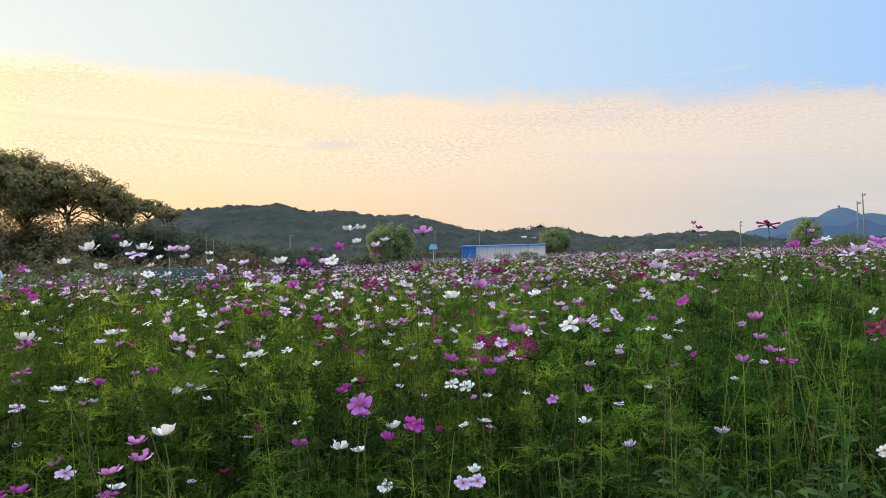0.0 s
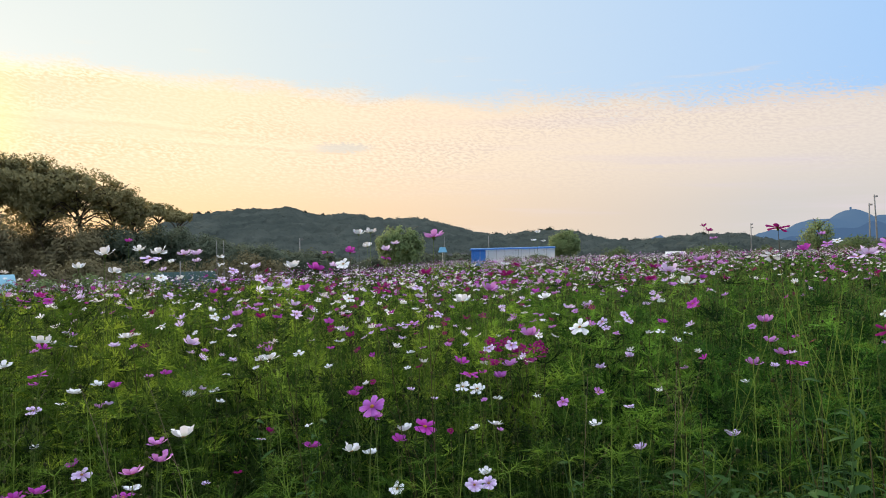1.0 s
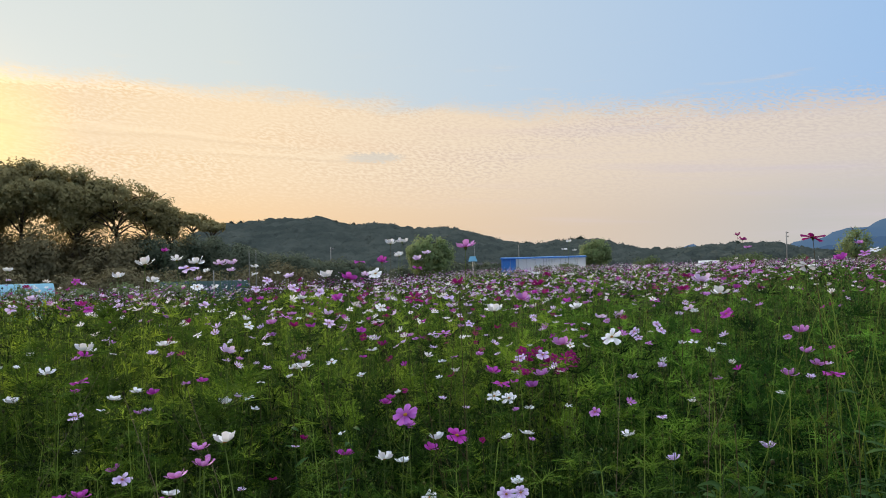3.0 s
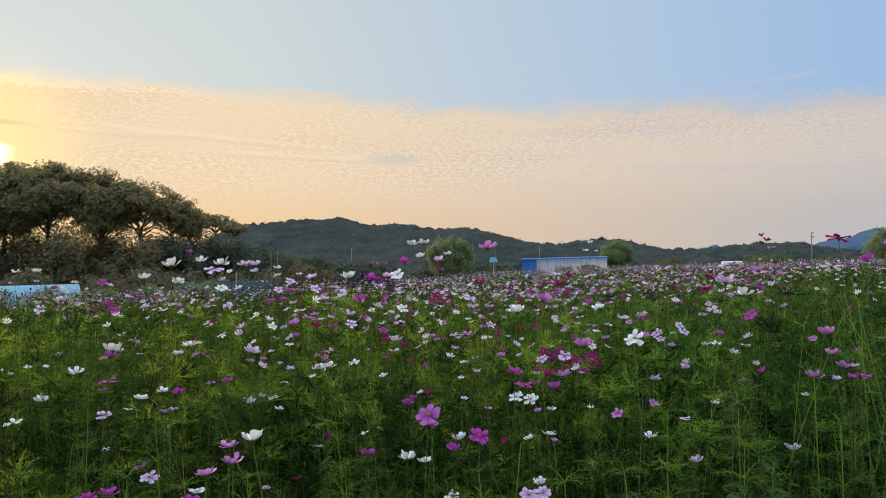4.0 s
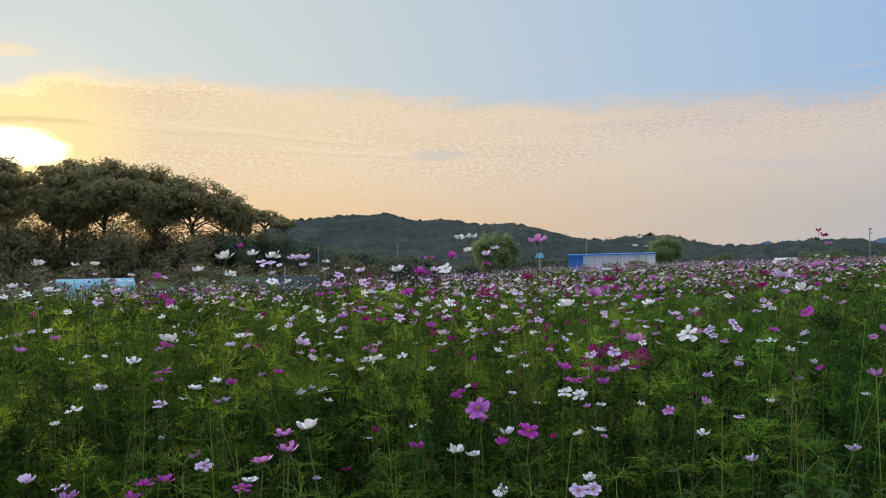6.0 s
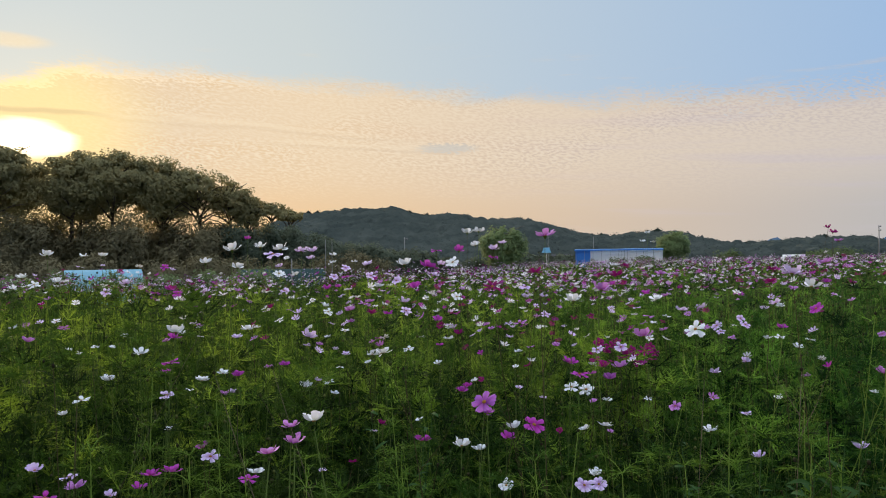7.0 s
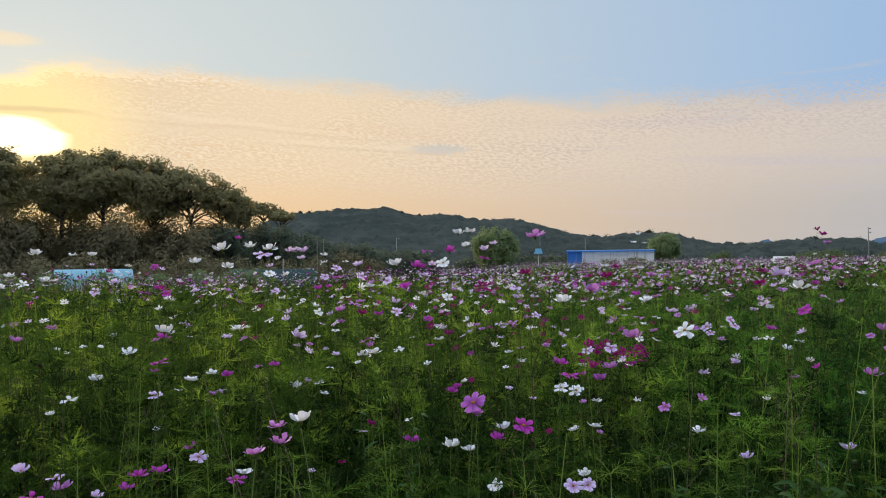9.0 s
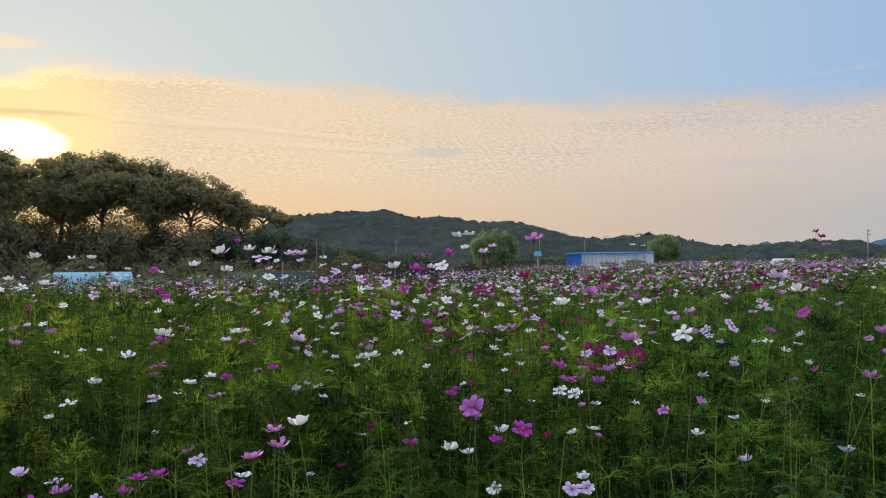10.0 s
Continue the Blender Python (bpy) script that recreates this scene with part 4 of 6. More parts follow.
def blades(seed, count, d0, d1, a0, a1, name, label, tall=1.0):
    """Long upright grass-like shoots, each a bent three-part ribbon with a keel."""
    r = np.random.default_rng(seed)
    x, y = scatter(r, count, d0, d1, a0, a1)
    n = len(x)
    h = canopy(x, y) * r.uniform(0.85, 1.18, n) * tall
    a = r.uniform(0, math.tau, n)
    bend = r.uniform(0.05, 0.55, n)
    w = r.uniform(0.0012, 0.0028, n)
    s = np.stack([-np.sin(a), np.cos(a), np.zeros(n)], 1)
    d = np.stack([np.cos(a), np.sin(a), np.zeros(n)], 1)
    V = []
    for k in range(5):
        f = k / 4
        c = np.stack([x, y, ground_z(x, y)], 1) + d * (bend * f * f * h)[:, None] + np.array([0, 0, 1.0]) * (h * f)[:, None]
        ww = (w * (1 - f * 0.9))[:, None]
        V += [c - s * ww, c + d * ww * 0.5, c + s * ww]
    V = np.stack(V, 1)
    t = []
    for k in range(4):
        i = 3 * k
        t += [[i, i + 1, i + 4], [i, i + 4, i + 3], [i + 1, i + 2, i + 5], [i + 1, i + 5, i + 4]]
    Fs = (np.arange(n) * 15)[:, None, None] + np.array(t)
    return tagged(mesh_of(name, V.reshape(-1, 3), Fs.reshape(-1, 3), MAT["grass_blade"]), label, "grass", kind="stuff")


blades(41, 900, 2.2, 9.0, -46, 40, "grass", "thin yellow-green shoots and grass between the cosmos")


# ---- the flower field: far blossoms ----
def blossoms(name, seed, mat, x, y, z, radius, petals, label):
    r = np.random.default_rng(seed)
    n = len(x)
    c = np.stack([x, y, z], 1)
    wild = r.normal(0, 0.16, (n, petals))
    nor = unit(np.stack([r.normal(-0.10, 0.30, n), r.normal(-0.02, 0.34, n), np.full(n, 0.8)], 1))
    u = unit(np.cross(nor, r.normal(size=(n, 3))))
    v = np.cross(nor, u)
    rad = radius * r.uniform(0.75, 1.2, n)
    cup = r.uniform(0.0, 0.75, n)
    V = []
    for k in range(petals):
        a = k * math.tau / petals
        half = math.pi / petals * 0.85
        def p(ang, f, lift):
            return c + (u * math.cos(ang) + v * math.sin(ang)) * (rad * f)[:, None] + nor * (rad * (cup + wild[:, k]) * lift)[:, None]
        V += [p(a, 0.08, 0.0), p(a - half, 0.66, 0.5), p(a - half * 0.5, 1.0, 0.95), p(a + half * 0.5, 0.98, 0.95)] + ([p(a + half, 0.66, 0.5)] if petals == 8 else [])
    V = np.stack(V, 1)
    per = 5 if petals == 8 else 4
    i = np.arange(petals)[:, None] * per
    t = np.concatenate([i + [[0, 1, 2]], i + [[0, 2, 3]]] + ([i + [[0, 3, 4]]] if petals == 8 else []))
    Fs = (np.arange(n) * petals * per)[:, None, None] + t
    if petals == 8:
        # the raised yellow centre of each blossom
        ring = [c + (u * math.cos(k * math.tau / 6) + v * math.sin(k * math.tau / 6)) * (rad * 0.2)[:, None] + nor * (rad * 0.02)[:, None] for k in range(6)]
        C = np.stack(ring + [c + nor * (rad * 0.16)[:, None]], 1).reshape(-1, 3)
        tri = np.array([[k, (k + 1) % 6, 6] for k in range(6)])
        tagged(mesh_of(name + "_centres", C, ((np.arange(n) * 7)[:, None, None] + tri).reshape(-1, 3), MAT["pollen"]), "yellow centres of the scattered cosmos blossoms", "blossom centres", kind="stuff")
    return tagged(mesh_of(name, V.reshape(-1, 3), Fs.reshape(-1, 3), MAT[mat]), label, "blossoms", kind="stuff")


r = np.random.default_rng(71)
TONES = ("white", "lilac", "pink", "magenta", "crimson")
for zone, d0, d1, per, rad, petals in (("near", 3.8, 6.5, 36.0, 0.025, 8), ("middle", 6.5, 14.0, 40.0, 0.024, 8), ("far", 14.0, 63.0, 14.5, 0.023, 5)):
    x, y = scatter(r, int(math.radians(86) / 2 * (d1 * d1 - d0 * d0) * per), d0, d1)
    a, d = np.degrees(np.arctan2(x, y)), np.hypot(x, y)
    lump = np.array([noise.noise(Vector((p * 0.55, q * 0.30, 2.0))) for p, q in zip(x, y)])
    dens = np.clip(0.75 + 1.2 * lump, 0.1, 1) * (np.where((a > -14) & (a < 20), 1.0, 0.35) if zone != "far" else 1.0)
    k = r.uniform(0, 1, len(x)) < dens
    x, y = x[k], y[k]
    z = ground_z(x, y) + canopy(x, y) * r.uniform(0.93, 1.14, len(x)) + 0.05
    tone = r.choice(5, len(x), p=(0.33, 0.20, 0.17, 0.14, 0.16) if zone == "far" else (0.31, 0.22, 0.17, 0.15, 0.15))
    for i, tn in enumerate(TONES):
        m = tone == i
        blossoms(f"{zone}_{tn}_blossoms", 80 + i, tn, x[m], y[m], z[m], rad, petals, f"scattered {tn} cosmos blossoms over the field")


# ---- the flower field: single cosmos plants near the path ----
def petal_mesh(tone, kind):
    """A broad wedge-shaped petal with a toothed tip, lengthwise pleats and a soft cup; one unit long, along x."""
    me = bpy.data.meshes.new("petal")
    rows, cols = 5, 5
    cup, wide = ((0.10, 0.295), (0.40, 0.30), (0.58, 0.29), (0.06, 0.15))[kind]
    vs, fs = [], []
    for i in range(rows):
        f = i / (rows - 1)
        for j in range(cols):
            g = j / (cols - 1) * 2 - 1
            w = wide * math.sin(min(f * 1.25 + 0.12, 1.45) * math.pi / 2.6) ** 0.9
            tooth = (0.04 if j in (1, 3) else (-0.17 if j in (0, 4) else 0.0)) * (f > 0.9)
            lift = cup * f ** 1.6 * (1 if kind in (1, 2) else 1 - 0.9 * f) + 0.025 * math.cos(g * 9) * f - 0.10 * abs(g) ** 2 * f * (1 - min(kind, 1) * 0.8)
            vs.append((0.07 + 0.93 * f + tooth - cup * 0.22 * f * f, g * w, lift))
    for i in range(rows - 1):
        for j in range(cols - 1):
            a = i * cols + j
            fs.append((a, a + 1, a + cols + 1, a + cols))
    me.from_pydata(vs, [], fs)
    me.materials.append(MAT["petal_" + tone])
    me.shade_smooth()
    return me


PETALS = {(t, k): petal_mesh(t, k) for t in TONES + ("orchid",) for k in range(4)}


def centre_mesh():
    bm = bmesh.new()
    bmesh.ops.create_icosphere(bm, subdivisions=2, radius=0.17)
    for v in bm.verts:
        v.co.z = v.co.z * (0.75 if v.co.z > 0 else 0.5) + 0.02 * noise.noise(v.co * 40)
    me = bpy.data.meshes.new("flower_centre")
    bm.to_mesh(me)
    bm.free()
    me.materials.append(MAT["pollen"])
    me.shade_smooth()
    return me


def calyx_mesh():
    bm = bmesh.new()
    tube(bm, [(0, 0, -0.30), (0, 0, -0.16), (0, 0, -0.03), (0, 0, 0.02)], [0.05, 0.12, 0.17, 0.13], 8)
    me = bpy.data.meshes.new("calyx")
    bm.to_mesh(me)
    bm.free()
    me.materials.append(MAT["cosmos_stem"])
    return me


def sprig_mesh(seed):
    """One feathery leaf, about a hand long."""
    r = random.Random(seed)
    bm = bmesh.new()

    def strip(a, b, w):
        d = (b - a).normalized()
        k = d.cross(Vector((r.gauss(0, 1), r.gauss(0, 1), r.gauss(0, 1)))).normalized() * w
        bm.faces.new([bm.verts.new(p) for p in (a - k, a + k, b)])

    for s in (0,):
        a0 = s + r.uniform(-0.4, 0.4)
        u = Vector((math.cos(a0) * 0.8, math.sin(a0) * 0.8, 0.6)).normalized()
        v = u.cross(Vector((0, 0, 1))).normalized()
        ln = r.uniform(0.09, 0.13)
        strip(Vector(), u * ln, 0.0019)
        for k in range(6):
            p = u * ln * (0.25 + 0.11 * k)
            for q in (-1, 1):
                d = (u * 0.8 + v * q * 0.7 + Vector((r.gauss(0, 0.15), r.gauss(0, 0.15), r.gauss(0, 0.15)))).normalized()
                e = p + d * ln * (0.55 - 0.05 * k)
                strip(p, e, 0.0016)
                strip(p.lerp(e, 0.45), p.lerp(e, 0.45) + (d * 0.8 + u * 0.5).normalized() * ln * 0.2, 0.0008)
    me = bpy.data.meshes.new("leaf")
    bm.to_mesh(me)
    bm.free()
    me.materials.append(MAT["leaf_green"])
    return me


CENTRE, CALYX, SPRIGS = centre_mesh(), calyx_mesh(), [sprig_mesh(k) for k in range(4)]
chance = random.Random(17)
SEEN = {"white": "white cosmos flower on thin green stem", "lilac": "pale lilac cosmos flower on thin green stem",
        "pink": "pink cosmos flower on thin green stem", "magenta": "deep magenta cosmos flower on thin green stem",
        "orchid": "orchid-purple cosmos flower on thin green stem", "crimson": "dark crimson cosmos flower on thin reddish stem"}
POSTURE = {"up": ", petals spread level", "away": ", cupped, turned to sunset", "facing": ", open, centre showing"}


def cosmos(x, y, z, wide, tone, posture, form=None):
    """One cosmos: stem from the ground, feathery leaf pairs, calyx, centre and eight petals."""
    root = thing("cosmos", (x, y, float(ground_z(x, y))), SEEN[tone] + POSTURE[posture], "flower", "cosmos near the path")
    h = z - root.location.z
    lean, turn = chance.uniform(0.04, 0.16) * h, chance.uniform(0, math.tau)
    foot = Vector((math.cos(turn) * lean, math.sin(turn) * lean, 0))
    sway = Vector((chance.gauss(0, 0.02), chance.gauss(0, 0.02), 0))
    path = [foot, foot * 0.75 + sway + Vector((0, 0, h * 0.35)), foot * 0.3 - sway + Vector((0, 0, h * 0.7)), Vector((0, 0, h - 0.012))]
    bm = bmesh.new()
    tube(bm, path, [0.0022, 0.0018, 0.0014, 0.0010], 5)
    part("stem", bm, MAT["red_stem" if tone == "crimson" or chance.random() < 0.2 else "cosmos_stem"], root, smooth=True)
    for f in (0.45, 0.46, 0.60, 0.61, 0.75, 0.76):
        s = new("leaf", chance.choice(SPRIGS))
        s.parent = root
        i = min(int(f * 3), 2)
        s.matrix_local = Matrix.Translation(path[i].lerp(path[i + 1], f * 3 - i)) @ pose(0, 0, 0, 0, 0, chance.uniform(0, 360)) @ Matrix.Scale(chance.uniform(0.6, 1.1) * (1.25 - f), 4)
    heading = math.atan2(y, x)                       # from the path outwards
    if posture == "up":
        tilt, head, kind = radians(chance.uniform(4, 20)), chance.uniform(0, math.tau), chance.choice((0, 1, 1, 2))
    elif posture == "away":
        tilt, head, kind = radians(chance.uniform(3, 14)), heading + radians(chance.uniform(-30, 60)), chance.choice((1, 2, 2))
    else:
        tilt, head, kind = radians(chance.uniform(24, 46)), heading + math.pi + radians(chance.uniform(-35, 35)), (3 if tone == "crimson" and wide > 0.07 else 0)
    if form is not None:
        kind, tilt = form, tilt * 0.4
    m = Matrix.Translation((0, 0, h)) @ Matrix.Rotation(head, 4, "Z") @ Matrix.Rotation(tilt, 4, "Y") @ Matrix.Scale(wide / 2, 4)
    head_ob = new("flower_centre", CENTRE)
    head_ob.parent = root
    head_ob.matrix_local = m
    c = new("calyx", CALYX)
    c.parent = root
    c.matrix_local = m
    spin = chance.uniform(0, math.tau)
    count = 8 if chance.random() < 0.8 else 7
    for k in range(count):
        p = new("petal", PETALS[tone, kind])
        p.parent = head_ob
        p.matrix_local = (Matrix.Rotation(spin + k * math.tau / count + chance.gauss(0, 0.05), 4, "Z") @ Matrix.Rotation(chance.gauss(0.10 if k % 2 else -0.16, 0.10), 4, "Y")
                          @ Matrix.Rotation(chance.gauss(0, 0.16), 4, "X") @ Matrix.Scale(chance.uniform(0.9, 1.06), 4) @ Matrix.Translation((0, 0, 0.012 * (k % 2))))
    return root


cosmos(-1.300, 2.783, 1.654, 0.080, "white", "away")
cosmos(-1.950, 3.890, 1.607, 0.080, "white", "away")
cosmos(-3.631, 6.516, 1.585, 0.078, "magenta", "facing")
cosmos(-1.795, 3.964, 1.579, 0.078, "white", "up")
cosmos(-1.680, 4.014, 1.692, 0.080, "white", "away")
cosmos(-1.196, 3.036, 1.659, 0.080, "white", "away")
cosmos(-1.156, 2.846, 1.637, 0.078, "lilac", "up")
cosmos(-2.614, 6.986, 1.644, 0.078, "white", "up")
cosmos(-1.470, 4.095, 1.667, 0.080, "lilac", "away")
cosmos(-1.538, 4.491, 1.672, 0.080, "lilac", "away")
cosmos(-2.108, 6.177, 1.639, 0.080, "lilac", "away")
cosmos(-1.927, 6.236, 1.667, 0.078, "white", "up")
cosmos(-2.194, 7.129, 1.607, 0.078, "white", "up")
cosmos(-1.997, 7.187, 1.608, 0.078, "white", "up")
cosmos(-1.207, 4.591, 1.586, 0.078, "lilac", "up")
cosmos(-2.943, 6.814, 1.840, 0.074, "magenta", "away")
cosmos(-1.725, 4.422, 1.540, 0.078, "white", "facing")
cosmos(-2.352, 6.088, 1.572, 0.078, "lilac", "up")
cosmos(-2.229, 6.135, 1.504, 0.078, "white", "up")
cosmos(-1.468, 5.011, 1.566, 0.078, "lilac", "facing")
cosmos(-1.922, 6.238, 1.485, 0.078, "lilac", "facing")
cosmos(-1.824, 6.267, 1.473, 0.078, "magenta", "up")
cosmos(-1.301, 5.057, 1.509, 0.078, "lilac", "facing")
cosmos(-0.732, 3.403, 1.586, 0.080, "white", "away")
cosmos(-0.587, 4.710, 1.779, 0.080, "white", "away")
cosmos(-0.514, 4.719, 1.788, 0.080, "white", "away")
cosmos(-0.587, 5.188, 1.710, 0.080, "white", "away")
cosmos(-0.782, 4.682, 1.670, 0.078, "magenta", "up")
cosmos(-0.591, 4.311, 1.659, 0.078, "magenta", "up")
cosmos(-0.461, 5.201, 1.680, 0.080, "lilac", "away")
cosmos(-0.442, 5.785, 1.735, 0.080, "lilac", "away")
cosmos(-0.462, 5.201, 1.626, 0.078, "magenta", "up")
cosmos(-0.072, 2.747, 1.688, 0.082, "pink", "away")
cosmos(-0.582, 3.974, 1.595, 0.078, "white", "facing")
cosmos(-0.912, 5.730, 1.578, 0.078, "lilac", "up")
cosmos(-0.558, 3.020, 1.579, 0.078, "magenta", "up")
cosmos(-0.960, 5.722, 1.494, 0.078, "lilac", "up")
cosmos(-0.280, 2.887, 1.499, 0.078, "crimson", "facing")
cosmos(-0.658, 4.701, 1.376, 0.078, "white", "facing")
cosmos(-0.129, 3.479, 1.543, 0.078, "crimson", "up")
cosmos(0.819, 7.205, 1.840, 0.066, "white", "away")
cosmos(0.929, 8.653, 1.799, 0.078, "white", "up")
cosmos(1.140, 9.431, 1.814, 0.064, "white", "up")
cosmos(2.184, 6.564, 1.840, 0.062, "crimson", "up")
cosmos(2.392, 7.066, 1.815, 0.078, "crimson", "up")
cosmos(1.088, 2.523, 1.684, 0.076, "crimson", "up", 0)
cosmos(2.432, 7.052, 1.740, 0.078, "pink", "up")
cosmos(1.191, 2.831, 1.588, 0.078, "white", "up")
cosmos(1.480, 2.692, 1.587, 0.080, "lilac", "away")
cosmos(1.641, 3.070, 1.574, 0.078, "lilac", "up")
cosmos(1.832, 3.947, 1.609, 0.078, "magenta", "up")
cosmos(2.570, 5.201, 1.647, 0.078, "pink", "facing")
cosmos(2.951, 5.822, 1.677, 0.078, "white", "facing")
cosmos(3.266, 6.706, 1.746, 0.078, "pink", "up")
cosmos(1.738, 3.016, 1.621, 0.078, "pink", "facing")
cosmos(0.753, 2.643, 1.543, 0.080, "lilac", "away")
cosmos(1.481, 5.609, 1.512, 0.078, "crimson", "up")
cosmos(1.016, 3.886, 1.475, 0.078, "crimson", "up")
cosmos(1.353, 4.136, 1.569, 0.078, "pink", "up")
cosmos(0.905, 2.935, 1.487, 0.078, "white", "up")
cosmos(2.042, 6.199, 1.401, 0.080, "magenta", "away")
cosmos(1.610, 5.574, 1.376, 0.078, "pink", "up")
cosmos(1.140, 5.096, 1.369, 0.078, "magenta", "up")
cosmos(1.223, 4.587, 1.333, 0.078, "lilac", "up")
cosmos(1.536, 5.621, 1.250, 0.071, "white", "away")
cosmos(1.387, 5.479, 1.241, 0.076, "lilac", "up")
cosmos(1.057, 4.710, 1.235, 0.058, "lilac", "facing")
cosmos(1.066, 4.631, 1.206, 0.064, "lilac", "facing")
cosmos(1.308, 4.150, 1.329, 0.078, "magenta", "facing")
cosmos(1.239, 4.531, 1.197, 0.077, "magenta", "up")
cosmos(1.190, 4.393, 1.157, 0.061, "white", "up")
cosmos(1.128, 4.384, 1.149, 0.054, "white", "up")
cosmos(1.333, 4.326, 1.150, 0.054, "white", "up")
cosmos(1.237, 4.224, 1.118, 0.059, "white", "up")
cosmos(0.904, 4.634, 1.199, 0.071, "lilac", "facing")
cosmos(0.908, 4.537, 1.173, 0.055, "lilac", "facing")
cosmos(0.951, 4.459, 1.146, 0.048, "pink", "up")
cosmos(0.954, 4.164, 1.047, 0.064, "lilac", "up")
cosmos(0.779, 4.073, 0.999, 0.068, "lilac", "up")
cosmos(1.177, 3.903, 1.011, 0.049, "pink", "up")
cosmos(1.794, 4.570, 1.157, 0.051, "pink", "facing")
cosmos(1.322, 3.220, 1.306, 0.080, "pink", "away")
cosmos(1.671, 4.018, 1.127, 0.080, "pink", "away")
cosmos(1.273, 3.240, 1.124, 0.080, "pink", "away")
cosmos(1.475, 3.426, 1.140, 0.078, "pink", "up")
cosmos(1.193, 2.644, 1.212, 0.078, "magenta", "up")
cosmos(1.560, 3.712, 1.044, 0.048, "lilac", "up")
cosmos(1.298, 2.265, 1.359, 0.078, "crimson", "facing")
cosmos(2.531, 4.459, 1.226, 0.061, "white", "facing")
cosmos(1.389, 3.647, 0.978, 0.048, "white", "away")
cosmos(0.809, 3.560, 0.892, 0.055, "lilac", "up")
cosmos(0.703, 2.919, 0.856, 0.054, "lilac", "up")
cosmos(1.152, 3.177, 0.835, 0.072, "lilac", "away")
cosmos(1.608, 2.792, 0.852, 0.058, "white", "facing")
cosmos(0.592, 3.226, 0.882, 0.069, "white", "up")
cosmos(0.031, 2.901, 1.441, 0.080, "white", "away")
cosmos(0.136, 2.898, 1.482, 0.078, "pink", "up")
cosmos(-0.014, 5.802, 1.362, 0.078, "white", "up")
cosmos(0.127, 7.458, 1.297, 0.078, "crimson", "up")
cosmos(-0.074, 5.801, 1.402, 0.078, "lilac", "up")
cosmos(-0.132, 5.800, 1.322, 0.078, "lilac", "up")
cosmos(-0.283, 6.070, 1.307, 0.073, "lilac", "up")
cosmos(-0.230, 4.741, 1.435, 0.078, "lilac", "up")
cosmos(-0.110, 5.051, 1.241, 0.068, "lilac", "facing")
cosmos(-0.229, 4.010, 1.267, 0.078, "pink", "up")
cosmos(0.184, 4.956, 1.237, 0.052, "crimson", "facing")
cosmos(0.285, 4.006, 1.513, 0.078, "crimson", "up")
cosmos(0.525, 6.506, 1.389, 0.078, "magenta", "up")
cosmos(0.350, 5.210, 1.429, 0.078, "magenta", "up")
cosmos(0.345, 6.518, 1.578, 0.078, "pink", "up")
cosmos(0.401, 5.788, 1.556, 0.078, "white", "up")
cosmos(0.478, 5.782, 1.546, 0.078, "crimson", "up")
cosmos(0.851, 7.411, 1.525, 0.078, "white", "up")
cosmos(0.659, 5.180, 1.496, 0.078, "pink", "up")
cosmos(1.088, 7.380, 1.449, 0.078, "pink", "up")
cosmos(0.561, 5.191, 1.366, 0.078, "magenta", "up")
cosmos(0.517, 4.320, 1.372, 0.078, "white", "up")
cosmos(0.867, 6.469, 1.291, 0.078, "pink", "up")
cosmos(0.655, 4.302, 1.312, 0.080, "lilac", "away")
cosmos(0.824, 4.675, 1.299, 0.080, "lilac", "away")
cosmos(0.480, 4.986, 1.284, 0.052, "lilac", "up")
cosmos(0.538, 4.842, 1.241, 0.073, "pink", "up")
cosmos(0.645, 4.834, 1.243, 0.058, "white", "up")
cosmos(0.552, 4.727, 1.206, 0.050, "white", "up")
cosmos(0.600, 4.638, 1.171, 0.056, "pink", "up")
cosmos(0.448, 2.711, 1.349, 0.078, "white", "facing")
cosmos(0.273, 2.735, 1.322, 0.080, "pink", "away")
cosmos(0.272, 4.463, 1.098, 0.067, "crimson", "facing")
cosmos(0.198, 4.392, 1.081, 0.072, "lilac", "facing")
cosmos(0.322, 4.339, 1.104, 0.078, "lilac", "facing")
cosmos(0.389, 4.435, 1.078, 0.060, "crimson", "facing")
cosmos(0.415, 3.995, 1.123, 0.078, "crimson", "facing")
cosmos(0.328, 4.309, 1.049, 0.065, "crimson", "up")
cosmos(0.488, 4.299, 1.041, 0.052, "crimson", "up")
cosmos(0.158, 3.726, 1.110, 0.078, "crimson", "up")
cosmos(0.023, 3.481, 1.127, 0.078, "magenta", "up")
cosmos(0.268, 3.720, 1.075, 0.080, "pink", "away")
cosmos(0.398, 4.203, 1.033, 0.063, "crimson", "up")
cosmos(0.220, 3.723, 1.017, 0.080, "orchid", "away")
cosmos(0.054, 3.071, 1.136, 0.078, "magenta", "up")
cosmos(0.141, 3.899, 1.015, 0.052, "magenta", "up")
cosmos(0.028, 3.481, 1.015, 0.078, "white", "facing")
cosmos(0.098, 3.578, 0.989, 0.075, "white", "facing")
cosmos(0.122, 3.386, 0.966, 0.040, "pink", "up")
cosmos(0.187, 3.466, 0.957, 0.052, "white", "up")
cosmos(0.384, 3.614, 0.945, 0.038, "white", "up")
cosmos(0.500, 3.562, 0.920, 0.059, "pink", "facing")
cosmos(0.157, 3.126, 0.916, 0.067, "white", "away")
cosmos(0.173, 3.082, 0.902, 0.032, "pink", "up")
cosmos(0.071, 3.074, 0.911, 0.046, "white", "up")
cosmos(-0.030, 3.094, 0.902, 0.030, "crimson", "facing")
cosmos(-0.126, 2.897, 0.964, 0.092, "magenta", "facing")
cosmos(-0.217, 3.106, 0.904, 0.076, "white", "away")
